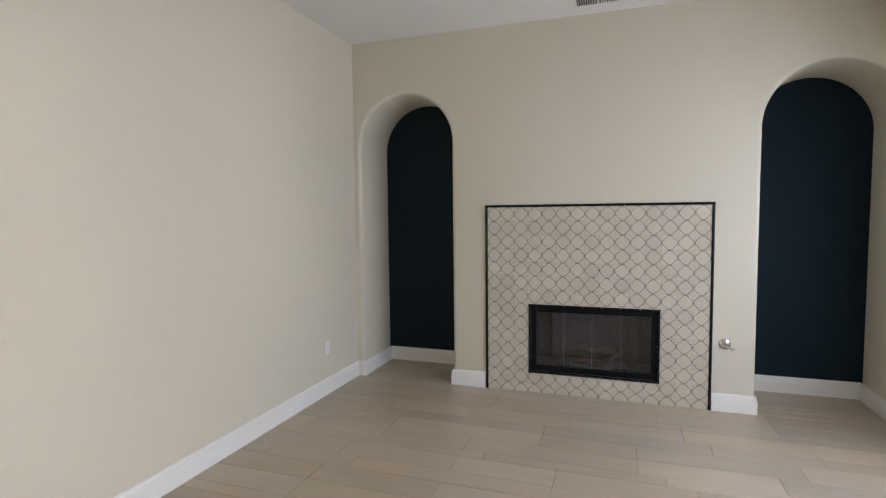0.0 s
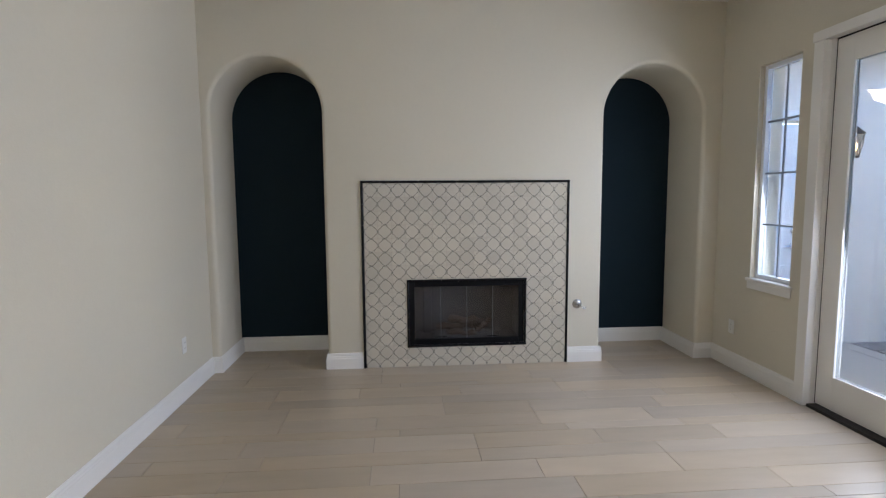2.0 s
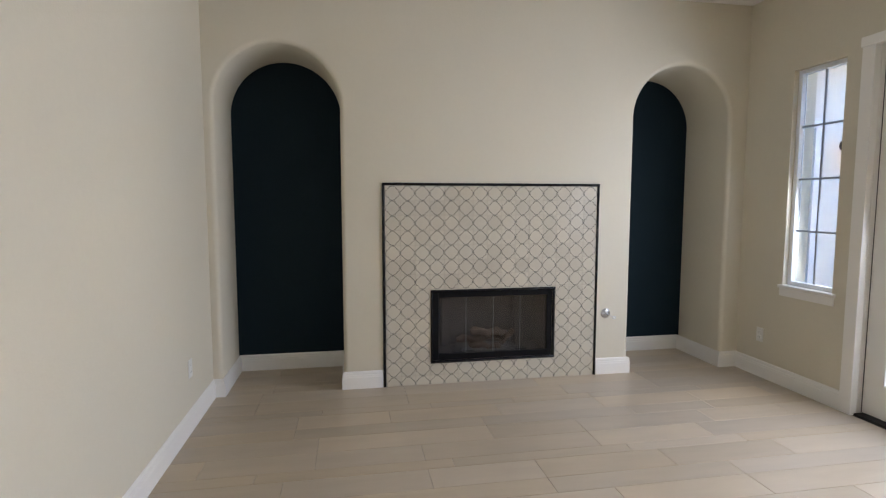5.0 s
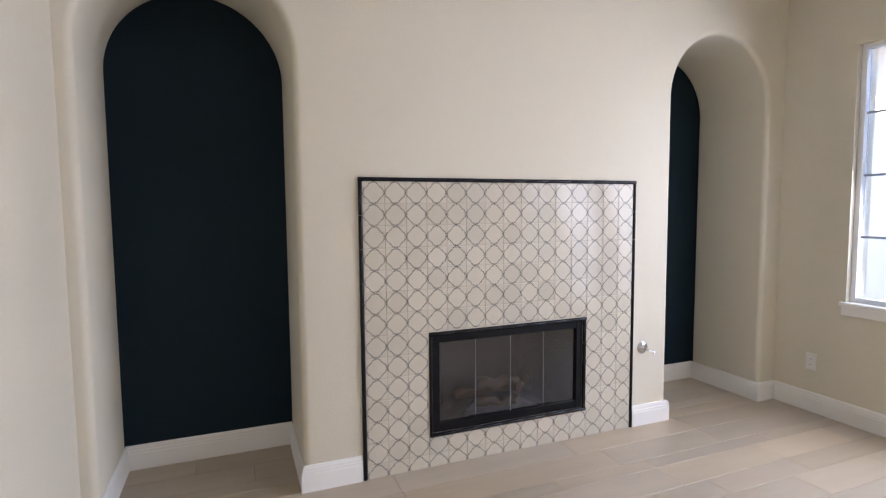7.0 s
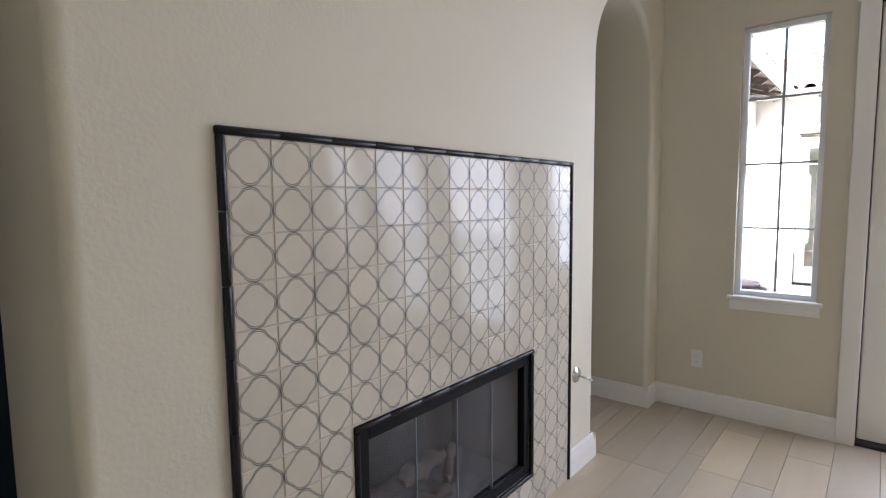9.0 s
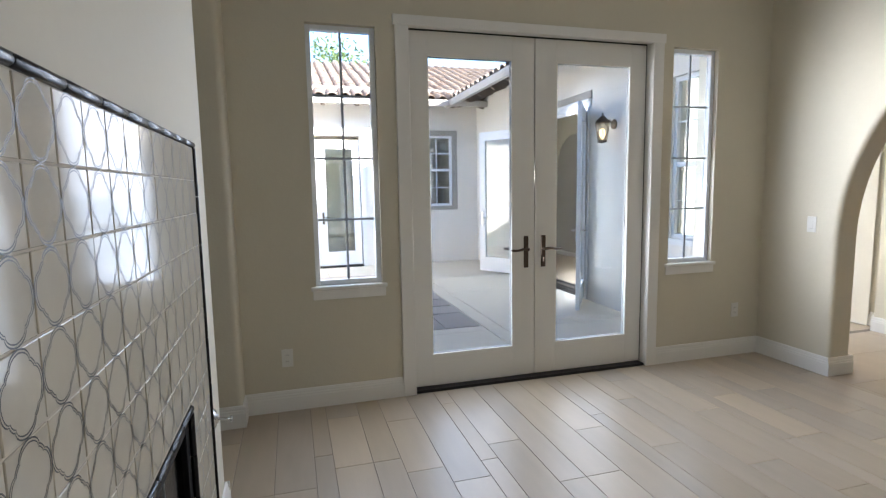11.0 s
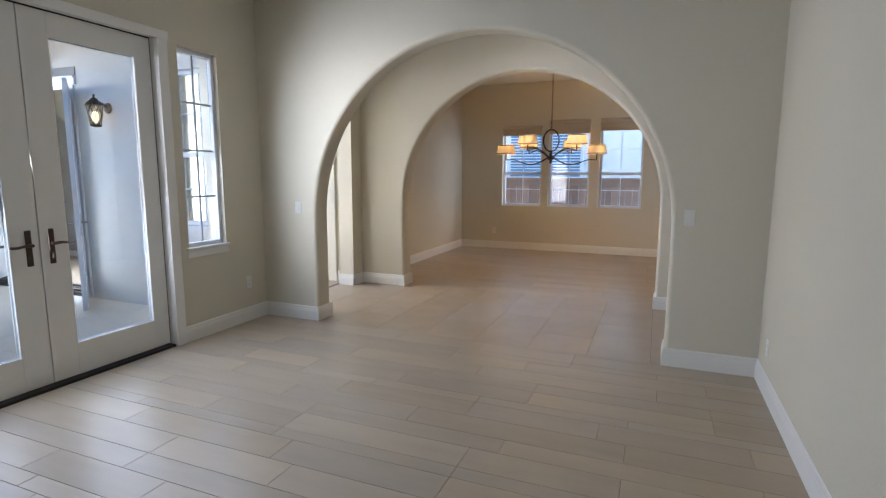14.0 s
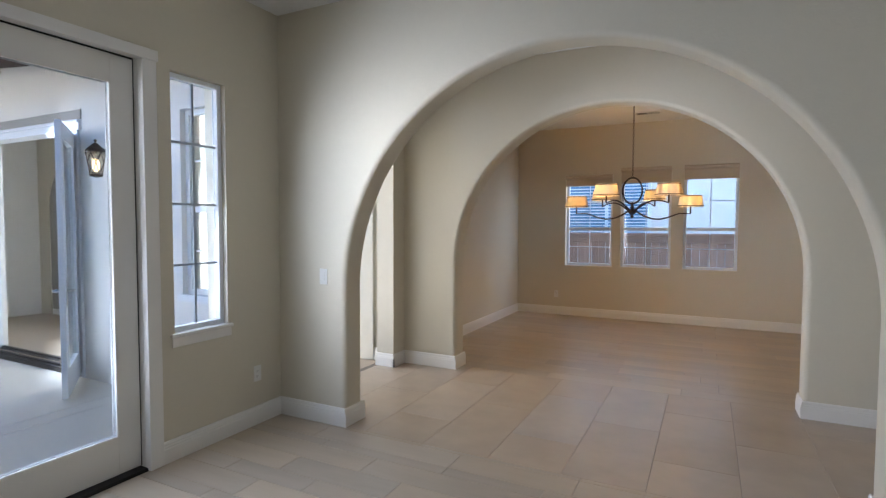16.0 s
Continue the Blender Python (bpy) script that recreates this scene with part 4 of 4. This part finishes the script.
while y < 0.55:
    d = min(flag_rng.uniform(0.28, 0.5), 0.59 - y)
    x = 6.15
    while x < 10.02:
        w = min(flag_rng.uniform(0.35, 0.8), 10.05 - x)
        bm = bmesh.new()
        j = [flag_rng.uniform(-0.025, 0.025) for _ in range(8)]
        slab(bm, [(x + 0.012 + abs(j[0]), y + 0.012 + abs(j[1])), (x + w - 0.012 - abs(j[2]), y + 0.012 + abs(j[3])), (x + w - 0.012 - abs(j[4]), y + d - 0.012 - abs(j[5])), (x + 0.012 + abs(j[6]), y + d - 0.012 - abs(j[7]))], 0.045 + flag_rng.uniform(0, 0.004), "z", G - 0.05)
        part("flagstone", bm, FLAG, pave)
        x += w
    y += d


# ---- roofs: barrel tiles, rafter tails, gutters ----
def tile_verts(r=0.085, pan=0.06, length=0.42, t=0.012):
    prof = [(-r - pan, 0.0), (-r, -0.004)] + [(-r * math.cos(math.pi * k / 6), r * 0.85 * math.sin(math.pi * k / 6)) for k in range(1, 6)] + [(r, -0.004)]
    vs, fs = [], []
    for y_, lift in ((0.0, 0.022), (length, 0.0)):
        for x_, z_ in prof:
            vs.append((x_, y_, z_ + lift + t))
        for x_, z_ in prof:
            vs.append((x_, y_, z_ + lift))
    n = len(prof)
    for k in range(n - 1):
        fs += [(k, k + 1, 2 * n + k + 1, 2 * n + k), (k, n + k, n + k + 1, k + 1), (n + k, 3 * n + k, 3 * n + k + 1, n + k + 1)]
    return vs, fs


TV, TF = tile_verts()
roof_tile = bpy.data.meshes.new("roof_tile")
roof_tile.from_pydata(TV, [], TF)
roof_tile.materials.append(CLAY)
TP, TL = 0.225, 0.36
roof_rng = random.Random(9)


def roof(name, label, origin, turn, width, run, slope, tails=True, single=0, gutter=True, board=True):
    """A tiled roof slope: origin at one end of the eave, the eave along local x, rising along local y."""
    base = Matrix.Translation(origin) @ pose(0, 0, 0, 0, 0, turn)
    t = thing(name, label, "roof", m=base)
    t["kind"] = "structure"
    sl = math.atan(slope)
    inc = pose(0, 0, 0, math.degrees(sl))
    length = run / math.cos(sl)
    part("deck", boxm(0, width, 0.03, length, -0.06, -0.012), RAFTER, t, m=inc)
    made, bmv, bmf = 0, [], []
    for r in range(int(length / TL)):
        for c in range(int(width / TP)):
            m = inc @ pose((c + 0.62) * TP + roof_rng.uniform(-0.006, 0.006), r * TL - 0.05 + roof_rng.uniform(-0.012, 0.012), roof_rng.uniform(0, 0.006), 0, roof_rng.uniform(-1.5, 1.5), roof_rng.uniform(-1, 1))
            if made < single:
                ob = new("roof_tile", roof_tile)
                ob.parent = t
                ob.matrix_basis = m
                made += 1
            else:
                k = len(bmv)
                bmv += [tuple(m @ Vector(v)) for v in TV]
                bmf += [tuple(i + k for i in f) for f in TF]
    if bmv:
        me = bpy.data.meshes.new("roof_tiles")
        me.from_pydata(bmv, [], bmf)
        me.materials.append(CLAY_J)
        ob = new("roof_tiles", me)
        ob.parent = t
        ob["kind"] = "stuff"
    if tails:
        k = 0.25
        while k < width:
            bm = bmesh.new()
            slab(bm, [(0.02, -0.02), (0.02, -0.09), (0.07, -0.15), (0.12, -0.13), (0.17, -0.16), (0.55, -0.16), (0.55, -0.02)], 0.07, "x", -0.035)
            part("rafter_tail", bm, RAFTER, t, m=pose(k, 0, 0, math.degrees(sl)))
            k += 0.61
    if gutter:
        bm = bmesh.new()
        slab(bm, [(-0.11, 0.0), (-0.11, -0.03), (-0.08, -0.10), (-0.01, -0.10), (-0.01, 0.0)], width, "x", 0.0)
        part("gutter", bm, GUTTER, t)
    return t


CLAY_J = material("clay_roof_tile_field", (0.215, 0.145, 0.105), 0.85, fine=0.2, fine_scale=5, coarse=0.16, coarse_scale=4, tint=(0.31, 0.24, 0.185), bump=0.5, bump_scale=40)
roof("roof_far", "weathered clay barrel tile roof of the far wing", (10.65, 6.0, EZ), -90, 13.0, 4.6, 0.36, single=300)
roof("roof_south", "weathered clay barrel tile roof with brown rafter tails", (10.9, -3.36, EZ), 180, 6.2, 3.2, 0.36, single=54)
roof("roof_north", "weathered clay barrel tile roof over the fountain wall", (4.6, 0.08, EZ), 0, 6.3, 3.2, 0.36, single=54)
roof("roof_house", "clay barrel tile roof of the house", (4.95, -9.6, EZ + 0.02), 90, 13.2, 6.0, 0.36, gutter=False)
setting("wall_house_outer", boxm(XW + 0.2, XW + 0.21, SY, NY, 2.6, 3.3), STUCCO)


# ---- fountain ----
def rounded_loop(bm, x0, x1, y0, y1, r, z, n=6):
    vs = []
    for cx, cy, a in ((x1 - r, y0 + r, -90), (x1 - r, y1 - r, 0), (x0 + r, y1 - r, 90), (x0 + r, y0 + r, 180)):
        for k in range(n + 1):
            b = radians(a + 90 * k / n)
            vs.append(bm.verts.new((cx + r * math.cos(b), cy + r * math.sin(b), z)))
    return vs


def loft(bm, loops, cap=(True, True)):
    for a, b in zip(loops, loops[1:]):
        for k in range(len(a)):
            j = (k + 1) % len(a)
            bm.faces.new((a[k], a[j], b[j], b[k]))
    if cap[0]:
        bm.faces.new(loops[0])
    if cap[1]:
        bm.faces.new(loops[-1])


fo = thing("wall_fountain", "tiered pink cast-stone fountain standing against the white wall", "fountain")
bm = bmesh.new()
prof = [(0.0, G), (0.0, G + 0.07), (0.03, G + 0.09), (0.05, G + 0.12), (0.035, G + 0.19), (0.0, G + 0.24), (-0.035, G + 0.27), (-0.04, G + 0.31), (0.0, G + 0.345), (0.10, G + 0.345), (0.12, G + 0.30), (0.13, G + 0.16)]
loft(bm, [rounded_loop(bm, 6.85 + o, 8.50 - o, -0.22 + o, 0.59 - min(o, 0.02) * 0, 0.32, z) for o, z in prof])
part("basin", bm, FOUNT, fo, smooth=True)
part("water_surface", boxm(6.99, 8.36, -0.08, 0.5, G + 0.24, G + 0.25), WATER, fo)
bm = bmesh.new()
cx = 7.68
for o, z0, z1 in ((0.0, G + 0.1, 0.52), (-0.02, 0.52, 0.60), (0.03, 0.60, 1.22), (0.0, 1.22, 1.27), (-0.03, 1.27, 1.31), (-0.06, 1.31, 1.36), (0.04, 1.36, 1.46)):
    box(bm, cx - 0.19 + o, cx + 0.19 - o, 0.37 + o, 0.585, z0, z1, 0.012)
part("pilaster", bm, FOUNT, fo)
for s in (-1, 1):
    bm = bmesh.new()
    tube(bm, [(cx + s * (0.20 + 0.02 * a) + s * 0.09 * math.cos(a), 0.48, 0.95 - 0.05 * a + 0.07 * math.sin(a)) for a in np.linspace(math.pi, -3.0, 18)], [0.045 - 0.0012 * k for k in range(18)], 8)
    part("scroll", bm, FOUNT, fo, smooth=True)
    bm = bmesh.new()
    lathe(bm, [(0.0, -0.02), (0.05, 0.0), (0.085, 0.05), (0.09, 0.09), (0.07, 0.14), (0.04, 0.16), (0.045, 0.19), (0.055, 0.22), (0.03, 0.27), (0.0, 0.28)], 18)
    part("finial", bm, FOUNT, fo, smooth=True, m=pose(cx + s * 0.70, 0.42, G + 0.34))
for r, z, y in ((0.33, 0.34, 0.22), (0.20, 0.60, 0.32)):
    bm = bmesh.new()
    lathe(bm, [(0.0, -0.16), (0.07, -0.16), (0.06, -0.10), (r * 0.55, -0.05), (r * 0.95, 0.01), (r, 0.045), (r * 0.97, 0.06), (r * 0.85, 0.05), (r * 0.5, 0.02), (0.0, 0.015)], 30, (cx, y, z))
    part("bowl", bm, FOUNT, fo, smooth=True)
    for k in range(9):
        a = math.pi + math.pi * (k + 0.5) / 9
        p = Vector((cx + r * math.cos(a), y + r * math.sin(a), z + 0.045))
        bm = bmesh.new()
        tube(bm, [p, p + Vector((0.02 * math.cos(a), 0.02 * math.sin(a), -0.06)), p + Vector((0.025 * math.cos(a), 0.025 * math.sin(a), -0.2))], [0.008, 0.006, 0.004], 6)
        part("water_stream", bm, WATER, fo, smooth=True)


# ---- wall lanterns ----
def lantern(m, label, lit):
    t = thing("wall_lantern", label, "wall lantern", "courtyard lanterns", m)
    bm = bmesh.new()
    lathe(bm, [(0.06, 0.0), (0.055, 0.012), (0.02, 0.02), (0.0, 0.02)], 20)
    part("back_plate", bm, BRONZE, t, smooth=True, m=pose(0, 0, 0.02, 90))
    bm = bmesh.new()
    tube(bm, [(0, -0.015, 0.02), (0, -0.06, 0.06), (0, -0.12, 0.075), (0, -0.155, 0.07)], 0.010, 8)
    part("bracket", bm, BRONZE, t, smooth=True)
    bm = bmesh.new()
    lathe(bm, [(0.0, 0.155), (0.008, 0.15), (0.014, 0.135), (0.006, 0.12), (0.03, 0.105), (0.045, 0.085), (0.075, 0.06), (0.092, 0.035), (0.088, 0.028), (0.0, 0.03)], 24, (0, -0.155, 0))
    part("cap", bm, BRONZE, t, smooth=True)
    bm = bmesh.new()
    lathe(bm, [(0.0, -0.205), (0.012, -0.2), (0.05, -0.19), (0.058, -0.175), (0.05, -0.168), (0.0, -0.17)], 24, (0, -0.155, 0))
    part("base_ring", bm, BRONZE, t, smooth=True)
    for k in range(6):
        a0, a1 = math.pi * k / 3, math.pi * (k + 1) / 3
        for b0, b1 in ((a0, a1), (a1, a0)):
            bm = bmesh.new()
            tube(bm, [(0.08 * math.cos(b0), -0.155 + 0.08 * math.sin(b0), 0.03), (0.074 * math.cos((b0 + b1) / 2), -0.155 + 0.074 * math.sin((b0 + b1) / 2), -0.06), (0.05 * math.cos(b1), -0.155 + 0.05 * math.sin(b1), -0.17)], 0.0035, 5)
            part("cage_bar", bm, BRONZE, t)
    bm = bmesh.new()
    lathe(bm, [(0.077, 0.028), (0.07, -0.06), (0.048, -0.168)], 24, (0, -0.155, 0))
    part("glass_cup", bm, LGLASS, t, smooth=True)
    bm = bmesh.new()
    lathe(bm, [(0.0, -0.15), (0.02, -0.14), (0.032, -0.10), (0.03, -0.06), (0.012, -0.03), (0.0, -0.03)], 16, (0, -0.155, 0))
    part("bulb", bm, FLAME if lit else PLASTIC, t, smooth=True)
    return t


LGLASS = glass("lantern_glass", (0.9, 0.85, 0.75))
lantern(pose(6.42, SY, 2.10, 0, 0, 180), "lit bronze wall lantern with a crossed cage", True)
lantern(pose(5.94, NY, 1.98), "lit bronze wall lantern with a crossed cage", True)
# outdoor outlet with a cover and the pump cable
oo = thing("outdoor_outlet", "grey weatherproof outlet box with a plugged-in pump cable", "outlet")
part("cover", boxm(6.58, 6.70, NY - 0.05, NY, 0.27, 0.40, 0.008), PLASTIC, oo)
part("plug", boxm(6.71, 6.79, NY - 0.07, NY, 0.28, 0.37, 0.01), PLASTIC, oo)
bm = bmesh.new()
tube(bm, [(6.77, NY - 0.03, 0.28), (6.78, NY - 0.03, 0.20), (6.80, NY - 0.03, 0.06), (6.84, NY - 0.04, -0.03), (6.92, NY - 0.06, -0.05)], 0.006, 6)
part("cable", bm, GUTTER, oo, "grey cable", smooth=True)

# ---- beyond the dining room windows ----
FY = -11.6
fence = thing("wooden_fence", "weathered brown board fence outside the dining room", "fence")
rng = random.Random(3)
x = -1.5
while x < 7.5:
    w = rng.uniform(0.125, 0.145)
    y = FY + (0.0 if int(x / 0.14) % 2 else 0.018)
    part("board", boxm(x, x + w - 0.006, y - 0.009, y + 0.009, -0.3, 1.21 + rng.uniform(-0.006, 0.006), 0.002, 1), FENCE, fence)
    x += w
part("cap_rail", boxm(-1.5, 7.5, FY - 0.05, FY + 0.07, 1.29, 1.33, 0.004), FENCE, fence)
part("face_rail", boxm(-1.5, 7.5, FY + 0.015, FY + 0.045, 1.15, 1.29, 0.004), FENCE, fence)
nb = thing("neighbour_house", "white stucco neighbouring house with blue shuttered window", "house")
# Stretched far west, out of view, to block the sun from the dining room.
part("wall", boxm(-16, 12, -14.2, -14.0, -0.3, 6.6), STUCCO, nb)
win = part("window", boxm(2.55, 4.55, -13.99, -13.94, 1.2, 2.55, 0.01), VINYL, nb)
for k in range(17):
    z = 1.27 + 0.073 * k
    part("louvre", boxm(2.63, 3.5, -13.94, -13.92, z, z + 0.045, 0.004), SHUT, win)
    part("louvre", boxm(3.58, 4.47, -13.94, -13.92, z, z + 0.045, 0.004), SHUT, win)
lj = thing("eave_light", "small white light on the neighbouring wall", "outdoor light")
part("housing", boxm(0.85, 1.05, -13.998, -13.9, 2.72, 2.80, 0.02), PLASTIC, lj)


# ---- a tree beyond the far roof ----
def tree(m, label, height, spread, seed):
    r = random.Random(seed)
    t = thing("tree", label, "tree", m=m)
    bm = bmesh.new()
    tube(bm, [(0, 0, 0), (0.1, 0.05, height * 0.3), (0.0, 0.1, height * 0.6), (0.1, 0, height * 0.85)], [0.22, 0.17, 0.12, 0.05], 10)
    tips = []
    for k in range(16):
        a, z0 = r.uniform(0, 6.28), r.uniform(0.45, 0.8) * height
        d = Vector((math.cos(a), math.sin(a), r.uniform(0.2, 0.9)))
        p = Vector((0.03, 0.06, z0))
        e_ = p + d * spread * r.uniform(0.5, 0.95)
        tube(bm, [p, p.lerp(e_, 0.5) + Vector((0, 0, 0.1)), e_], [0.06, 0.035, 0.012], 6)
        tips += [p.lerp(e_, f) for f in (0.55, 0.75, 0.9, 1.0)]
    part("trunk", bm, BARK, t, smooth=True)
    vs, fs = [], []
    for p in tips:
        for _ in range(75):
            q = p + Vector((r.gauss(0, 0.38), r.gauss(0, 0.38), r.gauss(0, 0.3)))
            a, b = Vector((r.uniform(-1, 1), r.uniform(-1, 1), r.uniform(-1, 1))).normalized(), Vector((r.uniform(-1, 1), r.uniform(-1, 1), r.uniform(-1, 1)))
            b = a.cross(b).normalized()
            l_, w_ = r.uniform(0.06, 0.12), r.uniform(0.03, 0.05)
            k = len(vs)
            vs += [tuple(q - a * l_), tuple(q + b * w_), tuple(q + a * l_), tuple(q - b * w_)]
            fs.append((k, k + 1, k + 2, k + 3))
    me = bpy.data.meshes.new("crown")
    me.from_pydata(vs, [], fs)
    me.materials.append(LEAF)
    ob = new("crown", me)
    ob.parent = t
    ob["kind"] = "stuff"
    return t


tree(pose(21.5, -3.6, -0.1), "leafy green tree behind the far roof", 7.6, 2.4, 4)

# ---- floors: planks in both rooms, larger tiles in the hall ----
floor = setting("floor", boxm(-0.2, XW + 0.2, YD - 0.2, 0.72, -0.2, -0.006), GROUT, "greige wood-look porcelain plank floor")
plank_cache = {}


def floor_piece(name, x0, x1, y0, y1, mat, gap=0.0012):
    w, d = round(x1 - x0, 3), round(y1 - y0, 3)
    if (w, d, mat.name) not in plank_cache:
        plank_cache[(w, d, mat.name)] = mesh_of(name, boxm(-w / 2 + gap, w / 2 - gap, -d / 2 + gap, d / 2 - gap, -0.008, 0.0, 0.0012, 1), mat)
    ob = new(name, plank_cache[(w, d, mat.name)])
    ob.parent = floor
    ob.matrix_basis = Matrix.Translation(((x0 + x1) / 2, (y0 + y1) / 2, random.uniform(-0.0005, 0.0)))


frng = random.Random(21)
LENGTHS = (0.6, 0.75, 0.9, 1.05, 1.2)


def plank_field(x0, x1, y0, y1):
    y, k = y1, 0
    while y > y0 + 0.01:
        d = (0.195, 0.195, 0.095, 0.195, 0.145)[k % 5]
        k += 1
        lo = max(y0, y - d)
        x = x0
        first = frng.choice((0.2, 0.35, 0.5, 0.65, 0.8))
        while x < x1 - 0.001:
            w = first if x == x0 else frng.choice(LENGTHS)
            hi = min(x1, x + w)
            if x1 - hi < 0.12:
                hi = x1
            floor_piece("plank", x, hi, lo, y, PLANK)
            x = hi
        y = lo


plank_field(0.0, XW, -4.02, 0.0)
for xa, xb in (NL, NR):
    plank_field(xa, xb, 0.0, 0.6)
plank_field(0.0, 4.27, YD, -5.93)
xs = [0.0, 0.23, 0.70, 1.17, 1.645, 2.115, 2.585, 3.055, 3.525, 3.995, 4.45]
for k, (xa, xb) in enumerate(zip(xs, xs[1:])):
    y = -5.93
    d = 0.5 if k % 2 else 0.96
    while y < -4.03:
        top = min(-4.02, y + d)
        if -4.02 - top < 0.15:
            top = -4.02
        floor_piece("tile", xa, xb, y, top, HALLT)
        y, d = top, 0.96
